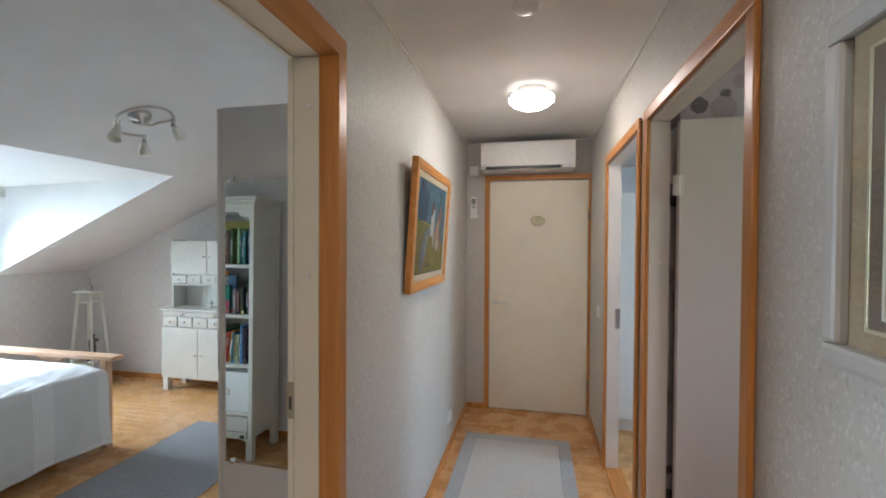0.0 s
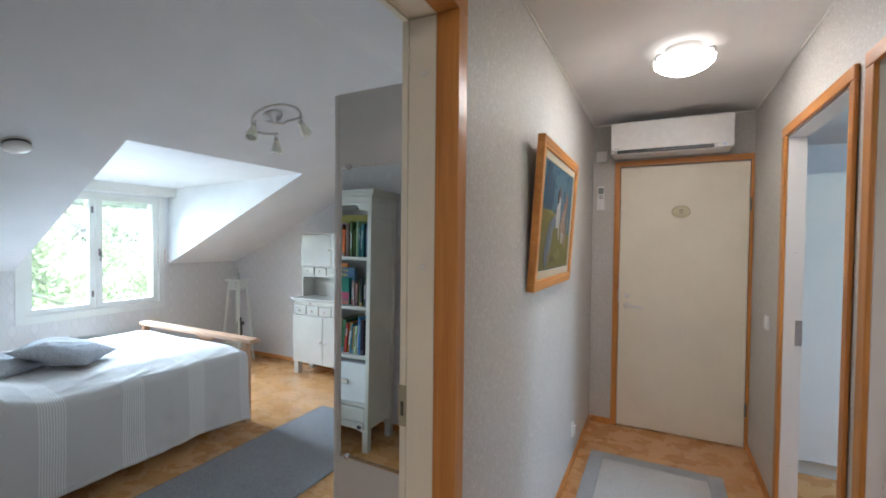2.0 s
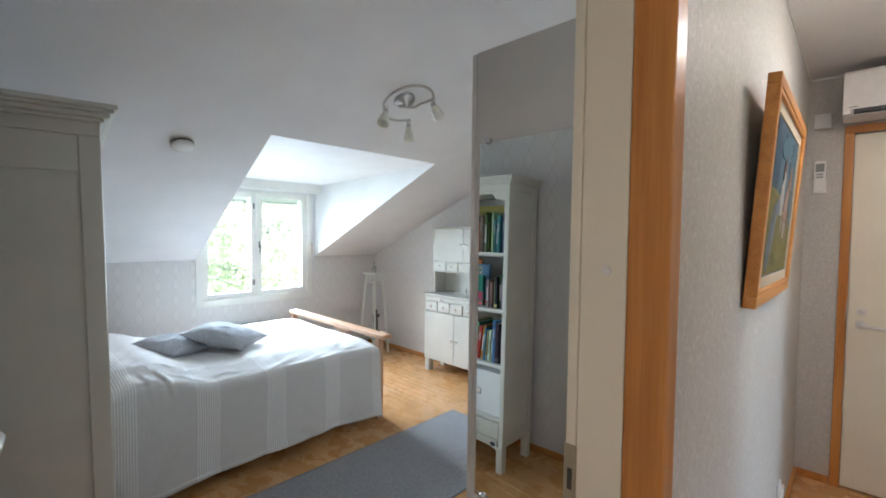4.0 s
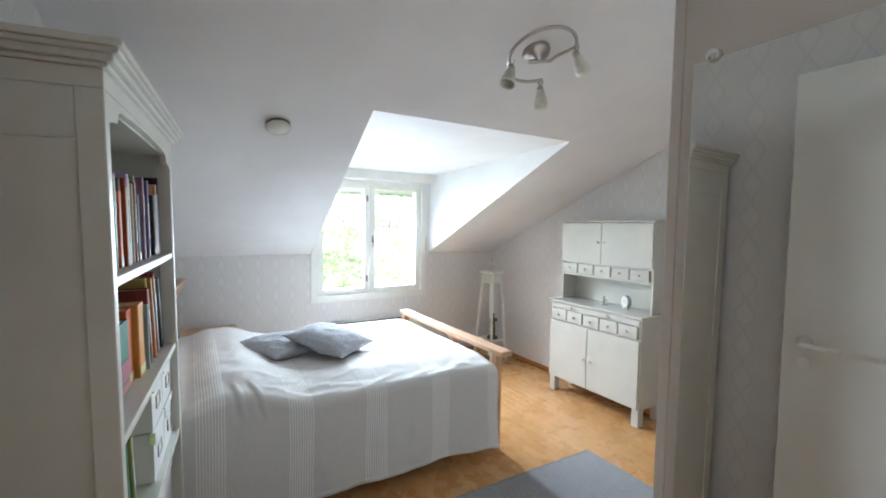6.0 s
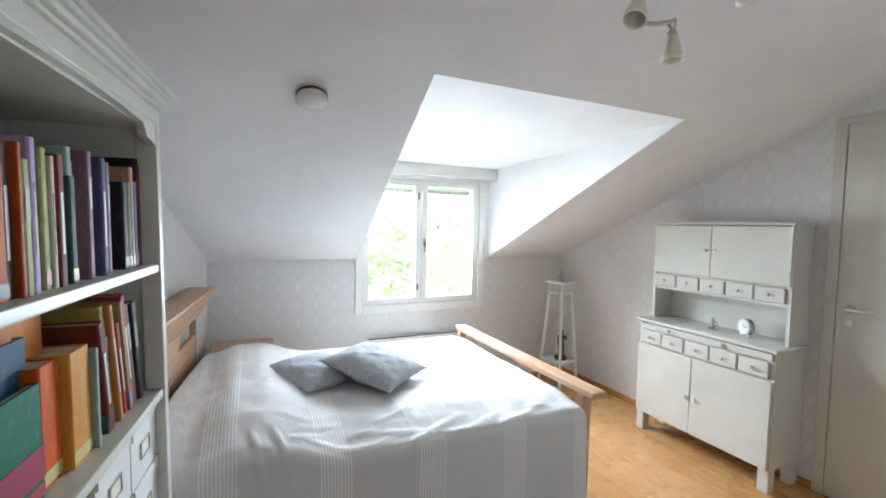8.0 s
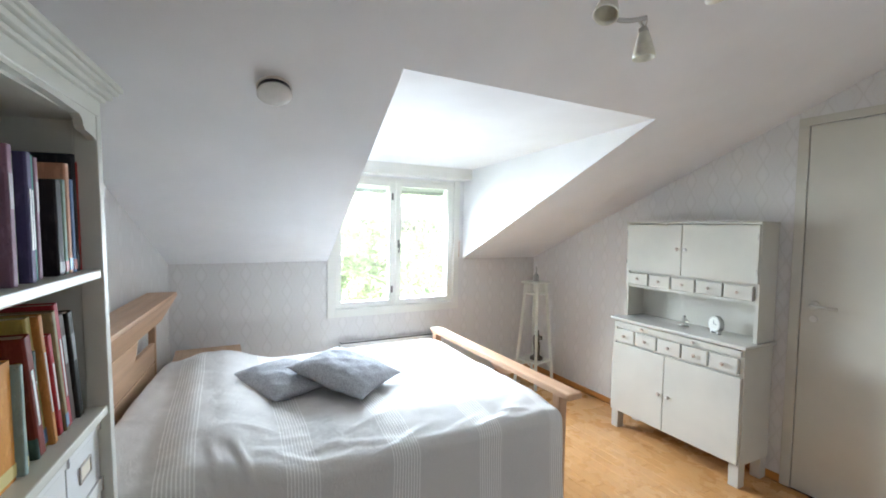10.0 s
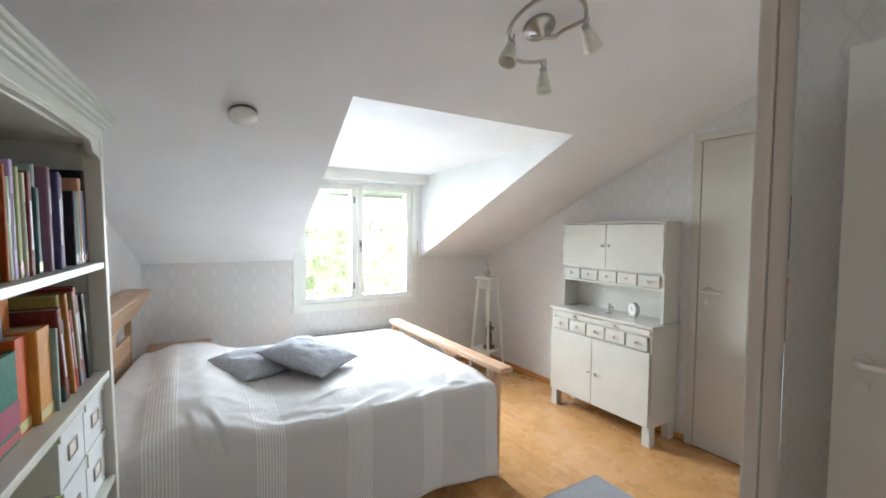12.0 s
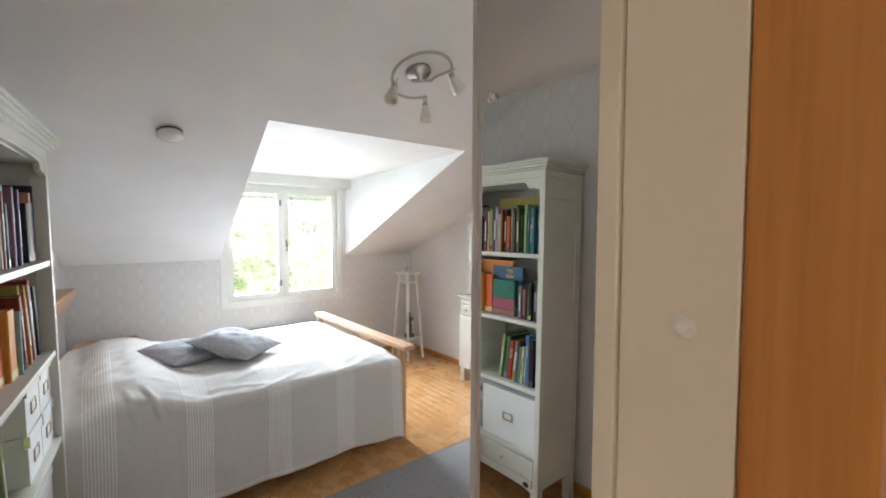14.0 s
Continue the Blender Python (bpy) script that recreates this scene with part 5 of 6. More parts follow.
def book(m, w, h, d, color, tilt=0.0, label=""):
    """A book on its foot: spine towards -y, w along x. tilt: degrees that it leans about y."""
    local = m @ pose(0, 0, 0, 0, tilt, 0)
    c = printed(*color)
    ob = new("book", mesh_of("book", cover_shape(w, h, d), c))
    ob.matrix_basis = SHELF @ local
    tagged(ob, label or "closed book standing on the bookcase", "book", "books on the bookcase")
    part("page_block", boxes((0.0026, w - 0.0026, 0.0048, d - 0.004, 0.003, h - 0.003)), M_PAGES, ob)
    mark = int(w * 1e6) % 5
    if mark == 0 and w > 0.010:
        part("spine_band", boxes((0.0012, w - 0.0012, -0.0006, 0.0004, h * 0.03, h * 0.14)), tint(*rb.choice(((0.40, 0.05, 0.05), (0.10, 0.20, 0.32), (0.62, 0.52, 0.2), (0.05, 0.05, 0.05)))), ob)
    if mark in (1, 2) and w > 0.009:
        part("lettering", boxes((w * 0.36, w * 0.64, -0.0006, 0.0004, h * 0.25, h * 0.72)), tint(*[round(0.62 - 0.55 * (sum(color) > 1.0), 2)] * 3), ob)
    if mark > 2 and h > 0.17 and w > 0.012:
        part("spine_label", boxes((w * 0.2, w * 0.8, -0.0006, 0.0002, h * 0.55, h * 0.8)), tint(*[round(min(0.6, v * 0.5 + 0.16), 2) for v in color]), ob)
    return ob


NAMES = {"w": "white", "g": "green", "b": "blue", "r": "red", "y": "yellow", "k": "black", "o": "orange", "n": "brown", "p": "purple", "t": "teal", "s": "grey", "c": "cream", "l": "light green"}
DYES = {"w": (0.72, 0.70, 0.65), "g": (0.10, 0.22, 0.10), "b": (0.08, 0.20, 0.40), "r": (0.42, 0.04, 0.05), "y": (0.62, 0.50, 0.14), "k": (0.025, 0.025, 0.03), "o": (0.62, 0.18, 0.03), "n": (0.20, 0.09, 0.05),
        "p": (0.20, 0.13, 0.21), "t": (0.08, 0.24, 0.22), "s": (0.32, 0.33, 0.34), "c": (0.62, 0.52, 0.36), "l": (0.25, 0.36, 0.12)}


def row_of_books(x, z, code, y0=0.03, tilt=0.0, hs=(0.19, 0.26), ws=(0.014, 0.028), depth=0.19):
    for c in code:
        w, h = rb.uniform(*ws), rb.uniform(*hs)
        d = depth * rb.uniform(0.85, 1.05)
        base = DYES[c]
        col = tuple(round(max(0.01, min(0.85, v * rb.choice((0.42, 0.58, 0.78)))), 3) for v in base)
        book(pose(x, y0 + rb.uniform(0, 0.025), z), w, h, d, col, tilt, f"{NAMES[c]} book standing upright on the bookcase")
        x += (w + 0.0012) / math.cos(radians(tilt))
    return x


# upper shelf, from the door end to the window end
x = row_of_books(0.036, 1.3272, "bbgbtbcglglpsonocwncwrgtwcsb", hs=(0.19, 0.25), ws=(0.011, 0.025))
for c in "gpcts":
    if x < 0.675:
        x = row_of_books(x, 1.3272, c, hs=(0.20, 0.25), ws=(0.014, 0.022))
x = max(x, 0.700)
for w, h, dye, words in ((0.030, 0.205, (0.022, 0.020, 0.022), "short black"), (0.019, 0.208, (0.17, 0.25, 0.19), "grey-green"), (0.021, 0.245, (0.50, 0.26, 0.16), "peach"),
                         (0.019, 0.212, (0.10, 0.17, 0.32), "blue"), (0.017, 0.272, (0.018, 0.018, 0.022), "tall black")):
    if x + w < 0.824:
        book(pose(x, 0.035, 1.3272), w, h, 0.19, dye, 0, f"{words} book standing upright on the bookcase")
        x += w + 0.0015
book(pose(0.830, 0.04, 1.3272), 0.007, 0.258, 0.20, (0.42, 0.07, 0.06), 0, "thin red book leaning on the bookcase's side")
book(pose(0.60, 0.245, 1.3272), 0.20, 0.275, 0.012, (0.10, 0.014, 0.010), 0, "large dark red book standing behind the row")
book(pose(0.20, 0.235, 1.3272), 0.30, 0.306, 0.012, (0.50, 0.44, 0.12), 0, "large yellow-green book standing behind the row")
# middle shelf
x = row_of_books(0.036, 0.9852, "sgkc", hs=(0.17, 0.22), ws=(0.018, 0.028))
x = row_of_books(x, 0.9852, "cs", hs=(0.15, 0.18), ws=(0.016, 0.022), y0=0.03)
b = book(pose(0.190, 0.085, 0.9852), 0.212, 0.262, 0.018, (0.05, 0.12, 0.20), 0, "blue picture book facing out on the bookcase")
for word, z in (("ori", 0.229), ("vän", 0.198)):
    cu = bpy.data.curves.new("title", "FONT")
    cu.body, cu.size, cu.extrude = word, 0.042, 0.0004
    cu.materials.append(tint(0.72, 0.50, 0.10))
    tx = new("title", cu)
    tx.parent, tx.matrix_basis = b, pose(0.060, -0.0012, z, 90, 0, 0)
book(pose(0.275, 0.110, 0.9852), 0.232, 0.290, 0.014, (0.66, 0.22, 0.05), 0, "orange and white picture book facing out on the bookcase")
book(pose(0.216, 0.055, 0.9852), 0.155, 0.192, 0.02, (0.008, 0.15, 0.095), 0, "green and crimson book facing out on the bookcase")
tagged(new("book_band", mesh_of("book_band", boxes((0.2162, 0.3708, 0.0535, 0.0548, 1.02, 1.075)), tint(0.30, 0.012, 0.06))), "crimson paper band round the green book", "paper band").matrix_basis = SHELF
book(pose(0.378, 0.06, 0.9852), 0.062, 0.212, 0.13, (0.60, 0.10, 0.01), 0, "thick red-orange book standing on the bookcase")
book(pose(0.444, 0.045, 0.9852), 0.076, 0.215, 0.15, (0.62, 0.27, 0.05), 0, "thick amber book standing on the bookcase")
x = 0.524
x = row_of_books(x, 0.9852, "wsyct", hs=(0.17, 0.21), ws=(0.010, 0.016))
row_of_books(x - 0.008, 0.9862, "ryycryrnk", tilt=-9, hs=(0.22, 0.285), ws=(0.016, 0.028), depth=0.22)
# lower shelf
x = row_of_books(0.040, 0.6502, "bkb", hs=(0.22, 0.26), ws=(0.022, 0.034))
x = row_of_books(x, 0.6502, "cwlb", tilt=-4, hs=(0.19, 0.235), ws=(0.014, 0.024))
row_of_books(x + 0.004, 0.6502, "orgy", tilt=-6, hs=(0.21, 0.25), ws=(0.020, 0.028))


def storage_box(x, y, z, w, d, h):
    s = thing("storage_box", "white card storage box with metal label holder on the bookcase", "box", SHELF @ pose(x, y, z), "storage boxes on the bookcase")
    part("box_body", boxes((0, w, 0, d, 0, h - 0.03), bevel=0.002), M_BOX, s)
    part("lid", boxes((-0.003, w + 0.003, -0.003, d + 0.003, h - 0.032, h), bevel=0.002), M_BOX, s)
    hx, hz = w / 2, (h - 0.03) * 0.55
    part("label_holder", boxes((hx - 0.032, hx + 0.032, -0.004, 0.0, hz - 0.02, hz - 0.016), (hx - 0.032, hx + 0.032, -0.004, 0.0, hz + 0.016, hz + 0.02), (hx - 0.032, hx - 0.028, -0.004, 0.0, hz - 0.016, hz + 0.016), (hx + 0.028, hx + 0.032, -0.004, 0.0, hz - 0.016, hz + 0.016)), M_BRUSHED, s)
    part("label_card", boxes((hx - 0.028, hx + 0.028, -0.0015, -0.0002, hz - 0.016, hz + 0.016)), M_LINEN, s)
    for cx in (-0.003, w + 0.003):
        part("corner_guard", boxes((cx - 0.004, cx + 0.004, -0.006, 0.010, h - 0.034, h + 0.0015), bevel=0.001), M_CHROME, s)
    return s


for x in (0.466, 0.655):
    for z in (0.6492, 0.8062):
        storage_box(x, 0.025, z, 0.182, 0.255, 0.1545)
storage_box(0.045, 0.03, 0.3252, 0.36, 0.25, 0.265)
storage_box(0.43, 0.03, 0.3252, 0.36, 0.25, 0.24)

# ---- bedroom: wardrobe with the mirror on its side ----
ward = thing("wardrobe", "plain off-white wardrobe standing beside the bedroom door", "wardrobe", pose(0, 0, 0))
WY = 3.638
part("carcass", boxes((-2.270, ROOM_E - 0.03, WY, WY + 0.80, 0.0, 2.055), bevel=0.002), M_WARDROBE, ward)
for y0, y1 in ((WY - 0.002, WY + 0.398), (WY + 0.402, WY + 0.802)):
    d = part("wardrobe_door", boxes((-2.292, -2.271, y0, y1, 0.08, 2.052), bevel=0.004), M_WARDROBE, ward)
    knob(d, 0, 0, 0, 0.012).matrix_basis = pose(-2.292, (y1 - 0.05) if y0 < WY + 0.2 else (y0 + 0.05), 1.0, 0, 0, -90)
mirror = thing("wall_mirror", "tall frameless mirror clipped to the wardrobe's side", "mirror", pose(-2.244, WY - 0.008, 0, 0, 0, -1.7))
part("mirror_glass", boxes((0, 0.50, -0.005, 0.0, 0.555, 1.742), bevel=0.0012), M_MIRROR, mirror)
for x, z in ((0.035, 1.748), (0.465, 1.748), (0.035, 0.549), (0.465, 0.549)):
    bm = bmesh.new()
    lathe(bm, [(0.012, -0.002), (0.012, 0.010), (0.009, 0.014), (0, 0.015)], pose(x, -0.0, z, 90, 0, 0), 16)
    part("clip", bm, M_CHROME, mirror, "", True)
part("bottom_channel", boxes((0.0, 0.50, -0.008, 0.0, 0.545, 0.5545)), M_CHROME, mirror)

# ---- bedroom: rug, ceiling lamp, smoke alarm, socket ----
rug = thing("bedroom_rug", "flat-woven dark grey rug on the parquet beside the bed", "rug", pose(-3.245, 4.04, 0))
part("field", boxes((-0.385, 0.385, -1.0, 1.0, 0.0008, 0.008), bevel=0.002), M_RUG, rug)
for x in (-0.392, 0.384):
    part("binding", boxes((x, x + 0.008, -1.003, 1.003, 0.0008, 0.009), bevel=0.002), M_RUG_EDGE, rug)

SLOPE_TURN = math.degrees(math.atan(PITCH))
LAMP = pose(-3.30, 4.20, slope_z(-3.30), 0, -SLOPE_TURN, 0)
spot = thing("ceiling_spotlight", "brushed nickel spiral ceiling lamp with three frosted shades, unlit", "lamp", LAMP)
bm = bmesh.new()
lathe(bm, [(0.064, 0.0), (0.064, -0.010), (0.056, -0.022), (0.02, -0.026), (0.014, -0.055), (0, -0.056)], None, 28)
part("ceiling_rose", bm, M_BRUSHED, spot, "", True)


def arc(cx, cy, r, a0, a1, z, n=22):
    return [(cx + r * math.cos(radians(a0 + (a1 - a0) * k / n)), cy + r * math.sin(radians(a0 + (a1 - a0) * k / n)), z) for k in range(n + 1)]


bm = bmesh.new()
big = arc(0.045, -0.022, 0.150, 205, 415, -0.06)
ex, ey, _z = big[-1]
curl = [(ex - 0.03, ey - 0.012, -0.06), (ex - 0.07, ey - 0.045, -0.06), (0.02, 0.05, -0.058), (0.0, 0.0, -0.056), (-0.012, -0.05, -0.056)]
tube(bm, big + curl, 0.0075, 10)
part("rail", bm, M_BRUSHED, spot, "", True)
bm = bmesh.new()
tube(bm, arc(0.04, -0.01, 0.170, 140, 200, -0.06, 12), 0.0075, 10)
part("rail", bm, M_BRUSHED, spot, "", True)
for (sx, sy), (tx, ty) in (((-0.035, -0.145), (-30, -40)), ((0.125, 0.092), (40, 82)), ((-0.112, 0.092), (-4, 2))):
    bm = bmesh.new()
    tube(bm, [(sx, sy, -0.06), (sx + 0.004, sy, -0.085)], 0.005, 8)
    lathe(bm, [(0.008, -0.085), (0.015, -0.090), (0.015, -0.108), (0.006, -0.109)], pose(sx, sy, 0), 16)
    tube(bm, [(sx + 0.016, sy + 0.016, -0.062), (sx + 0.006, sy + 0.006, -0.088)], 0.0028, 6)
    arm = part("joint", bm, M_BRUSHED, spot, "", True)
    bm = bmesh.new()
    lathe(bm, [(0.014, 0.0), (0.019, -0.012), (0.027, -0.042), (0.034, -0.070), (0.036, -0.086), (0.033, -0.086), (0.031, -0.070), (0.024, -0.042), (0.015, -0.012), (0.010, -0.004)], None, 24)
    part("shade", bm, M_SHADE, spot, "frosted cream glass shade", True, pose(sx, sy, -0.103, ty * 0.6, SLOPE_TURN + tx * 0.4, 0))

alarm = thing("smoke_alarm", "round white smoke alarm on the sloping ceiling", "smoke alarm", pose(-4.03, 3.213, slope_z(-4.03), 0, -SLOPE_TURN, 0))
bm = bmesh.new()
lathe(bm, [(0.056, -0.0085), (0.056, -0.021), (0.045, -0.0214)], None, 36)
part("base", bm, M_DARK, alarm, "dark vent gap")
bm = bmesh.new()
lathe(bm, [(0.050, -0.0215), (0.058, -0.023), (0.059, -0.032), (0.053, -0.039), (0.026, -0.043), (0, -0.044)], None, 40)
part("cover", bm, plain("glossy_cream_plastic", (0.72, 0.69, 0.64), 0.12), alarm, "glossy off-white cover", True)
bm = bmesh.new()
lathe(bm, [(0.060, 0), (0.060, -0.006), (0.056, -0.008), (0.0, -0.008)], None, 36)
part("mounting_plate", bm, plain("beige_plastic", (0.62, 0.57, 0.50), 0.4), alarm)


def socket(m, label, name="wall_socket"):
    s = thing(name, label, "socket" if "socket" in name else "switch", m)
    part("plate", boxes((-0.042, 0.042, -0.011, 0, -0.042, 0.042), bevel=0.004), M_PLASTIC, s)
    return s


s = socket(pose(-5.80, ROOM_N, 0.27), "white double socket low on the gable wall")
s = socket(pose(HALL_L, 5.05, 0.235, 0, 0, 90), "white socket low on the hall wall")
part("insert", boxes((-0.02, 0.02, -0.024, -0.011, -0.03, 0.03), bevel=0.004), M_PLASTIC, s)
s = socket(pose(HALL_R, 5.325, 0.985, 0, 0, -90), "white rocker switch beside the side room door", "light_switch")
part("rocker", boxes((-0.028, 0.028, -0.017, -0.011, -0.030, 0.030), bevel=0.003), M_PLASTIC, s)

# ---- hall: lamp, heat pump, pictures, runner ----
LX, LY = -0.98, 4.56
hall_lamp = thing("hall_ceiling_lamp", "round frosted glass dome ceiling lamp, lit", "lamp", pose(LX, LY, HALL_TOP))
bm = bmesh.new()
lathe(bm, [(0.082, 0), (0.082, -0.014), (0.074, -0.030), (0.074, -0.044), (0.03, -0.045)], None, 36)
part("base", bm, M_PLASTIC, hall_lamp)
bm = bmesh.new()
lathe(bm, [(0.127, -0.072), (0.104, -0.093), (0.068, -0.110), (0.03, -0.118), (0, -0.119)], None, 48)
part("dome", bm, M_DOME, hall_lamp, "glowing frosted dome", True)
bm = bmesh.new()
lathe(bm, [(0.084, -0.0440), (0.124, -0.0465), (0.132, -0.055), (0.1275, -0.0715)], None, 48)
part("glass_rim", bm, M_DOME_RIM, hall_lamp, "thick frosted edge of the dome", True)
for k in range(3):
    bm = bmesh.new()
    a = radians(90 + 120 * k)
    tube(bm, [(0.075 * math.cos(a), 0.075 * math.sin(a), -0.030), (0.134 * math.cos(a), 0.134 * math.sin(a), -0.040), (0.140 * math.cos(a), 0.140 * math.sin(a), -0.056), (0.133 * math.cos(a), 0.133 * math.sin(a), -0.068)], 0.004, 8)
    part("clip", bm, M_GREY, hall_lamp)

# two unseen copies, added to brighten the bedroom door jamb and near walls
copy_thing(hall_lamp, pose(-0.80, 1.25, HALL_TOP))
copy_thing(hall_lamp, pose(-0.90, 0.0, HALL_TOP))

alarm2 = thing("hall_smoke_alarm", "small round white alarm on the hall ceiling", "smoke alarm", pose(-0.995, 3.66, HALL_TOP))
bm = bmesh.new()
lathe(bm, [(0.05, 0), (0.052, -0.014), (0.042, -0.026), (0.018, -0.030), (0, -0.030)], None, 32)
part("cover", bm, M_PLASTIC, alarm2, "", True)

ac = thing("heat_pump", "white wall-mounted heat pump above the end door", "heat pump", pose(-1.018, HALL_END, 2.085))
bm = bmesh.new()
prism(bm, [(0.0, 0.005), (-0.20, 0.0), (-0.232, 0.010), (-0.245, 0.022), (-0.262, 0.028), (-0.262, 0.210), (-0.250, 0.226), (0.0, 0.232)], 0, -0.378, 0.378)
body = part("body", bm, M_PLASTIC, ac, "white plastic body")
bev = body.modifiers.new("soft", "BEVEL")
bev.width, bev.segments = 0.006, 2
part("front_panel", boxes((-0.376, 0.376, -0.268, -0.262, 0.026, 0.212), bevel=0.002), M_PLASTIC, ac)
part("air_slot", boxes((-0.335, 0.265, -0.2635, -0.232, 0.006, 0.0255)), M_DARK, ac, "dark air outlet")
part("louvre", boxes((-0.345, 0.275, -0.238, -0.200, -0.003, 0.0045), bevel=0.003), M_PLASTIC, ac)
for k in range(5):
    part("vane", boxes((-0.23 + 0.1 * k, -0.226 + 0.1 * k, -0.2642, -0.2636, 0.010, 0.016)), M_GREY, ac)
part("end_cap", boxes((0.28, 0.376, -0.266, -0.232, 0.001, 0.0255), bevel=0.004), M_PLASTIC, ac)
part("end_cap", boxes((-0.376, -0.347, -0.266, -0.232, 0.001, 0.0255), bevel=0.004), M_PLASTIC, ac)
part("display_led", boxes((0.320, 0.331, -0.2675, -0.2662, 0.012, 0.018)), M_LED, ac)
part("badge", boxes((-0.355, -0.320, -0.2692, -0.2678, 0.034, 0.039)), M_GREY, ac)
box1 = thing("junction_box", "white cable box beside the heat pump", "cable box", pose(-1.488, HALL_END, 2.12))
part("cover", boxes((-0.035, 0.045, -0.03, 0, -0.045, 0.04), bevel=0.008), M_PLASTIC, box1)
remote = thing("heat_pump_remote", "white remote control in its wall holder", "remote control", pose(-1.486, HALL_END, 1.70))
part("holder", boxes((-0.030, 0.030, -0.022, 0, 0.0, 0.075), bevel=0.004), M_PLASTIC, remote)
ctl = part("handset", boxes((-0.026, 0.026, -0.027, -0.006, 0.012, 0.188), bevel=0.006), M_PLASTIC, remote)
part("screen", boxes((-0.019, 0.019, -0.0285, -0.0268, 0.125, 0.172)), tint(0.24, 0.27, 0.25, 0.25), ctl)
for k in range(2):
    part("button", boxes((-0.016, 0.016, -0.029, -0.0268, 0.088 + 0.017 * k, 0.099 + 0.017 * k), bevel=0.002), M_GREY, ctl)

# painting on the bedroom side of the hall, tipped off the wall
PIC = pose(-1.517, 4.325, 1.56, 0, 0, 90) @ pose(0, 0, 0, 3.4, 0, 0) @ pose(0, 0, 0, 0, 0.5, 0)
pic = thing("framed_painting", "abstract blue and ochre painting in a pine frame", "painting", PIC)
pw, ph = 0.395, 0.32


def frame_of(parent, w, h, rail, d0, d1, mat, name="frame", bevel=0.004):
    part(name, boxes((-w, w, d0, d1, h - rail, h), (-w, w, d0, d1, -h, -h + rail), (-w, -w + rail, d0, d1, -h + rail, h - rail), (w - rail, w, d0, d1, -h + rail, h - rail), bevel=bevel), mat, parent)


frame_of(pic, pw, ph, 0.032, -0.022, 0.010, M_CASING_X)
frame_of(pic, pw - 0.032, ph - 0.032, 0.014, -0.020, 0.008, M_CASING_X, "inner_frame")
frame_of(pic, pw - 0.046, ph - 0.046, 0.034, -0.012, 0.004, M_SLIP, "linen_slip", 0.002)
cw, ch = pw - 0.080, ph - 0.080
part("canvas", boxes((-cw, cw, -0.008, 0.0, -ch, ch)), woven("teal_paint", (0.04, 0.075, 0.10), (0.085, 0.135, 0.17), 60, 0.6), pic, "dark teal canvas")


def daub(parent, pts, color, lift):
    bm = bmesh.new()
    prism(bm, pts, 1, -0.008 - lift, -0.0078)
    part("brushwork", bm, printed(*[round(c * 0.55, 3) for c in color]), parent)


BRUSH = random.Random(5)


def stroke(cx, cz, w, h, lean, color, lift):
    """One ragged upright daub of paint, leaning sideways by lean."""
    left, right = [], []
    for k in range(7):
        f = k / 6
        half = w / 2 * (0.35 + math.sin(math.pi * min(0.97, f + 0.12)) * 0.75) * BRUSH.uniform(0.8, 1.15)
        mid = cx + lean * (f - 0.5) + BRUSH.uniform(-0.1, 0.1) * w
        z = cz + h * (f - 0.5)
        left.append((max(-cw + 0.004, mid - half), z))
        right.append((min(cw - 0.004, mid + half), z))
    daub(pic, left + right[::-1], color, lift)


daub(pic, [(-cw + 0.004, -ch + 0.004), (cw - 0.004, -ch + 0.004), (cw - 0.004, -0.075), (0.12, -0.045), (-0.05, 0.02), (-cw + 0.004, 0.05)], (0.23, 0.19, 0.055), 0.0006)
daub(pic, [(-cw + 0.004, 0.05), (-0.05, 0.02), (0.12, -0.045), (0.12, -0.06), (-0.05, 0.004), (-cw + 0.004, 0.035)], (0.33, 0.28, 0.09), 0.0010)
for cx, cz, w, h, lean, color in (
        (-0.22, 0.13, 0.20, 0.20, 0.02, (0.05, 0.10, 0.15)), (0.22, 0.14, 0.15, 0.16, -0.02, (0.08, 0.16, 0.20)), (0.02, 0.18, 0.22, 0.08, 0.0, (0.10, 0.19, 0.24)),
        (-0.17, -0.12, 0.07, 0.21, 0.05, (0.17, 0.20, 0.25)), (-0.11, -0.08, 0.05, 0.18, 0.07, (0.24, 0.27, 0.31)), (-0.05, -0.02, 0.13, 0.05, 0.0, (0.20, 0.23, 0.28)),
        (0.01, 0.03, 0.085, 0.15, 0.03, (0.55, 0.52, 0.48)), (0.04, -0.05, 0.03, 0.10, -0.02, (0.48, 0.42, 0.36)), (0.02, 0.115, 0.055, 0.08, 0.0, (0.15, 0.075, 0.05)),
        (0.14, 0.01, 0.10, 0.15, 0.04, (0.42, 0.26, 0.19)), (0.13, -0.065, 0.07, 0.11, -0.01, (0.47, 0.40, 0.34)), (0.19, -0.08, 0.035, 0.12, 0.01, (0.36, 0.24, 0.18)),
        (0.19, 0.095, 0.06, 0.09, 0.01, (0.33, 0.17, 0.12)), (0.24, 0.00, 0.035, 0.14, 0.0, (0.22, 0.26, 0.22)), (0.05, -0.17, 0.16, 0.05, 0.0, (0.27, 0.23, 0.075)), (-0.05, -0.19, 0.10, 0.04, 0.0, (0.17, 0.14, 0.05))):
    stroke(cx, cz, w, h, lean, color, 0.0012 + 0.0001 * BRUSH.randrange(9))

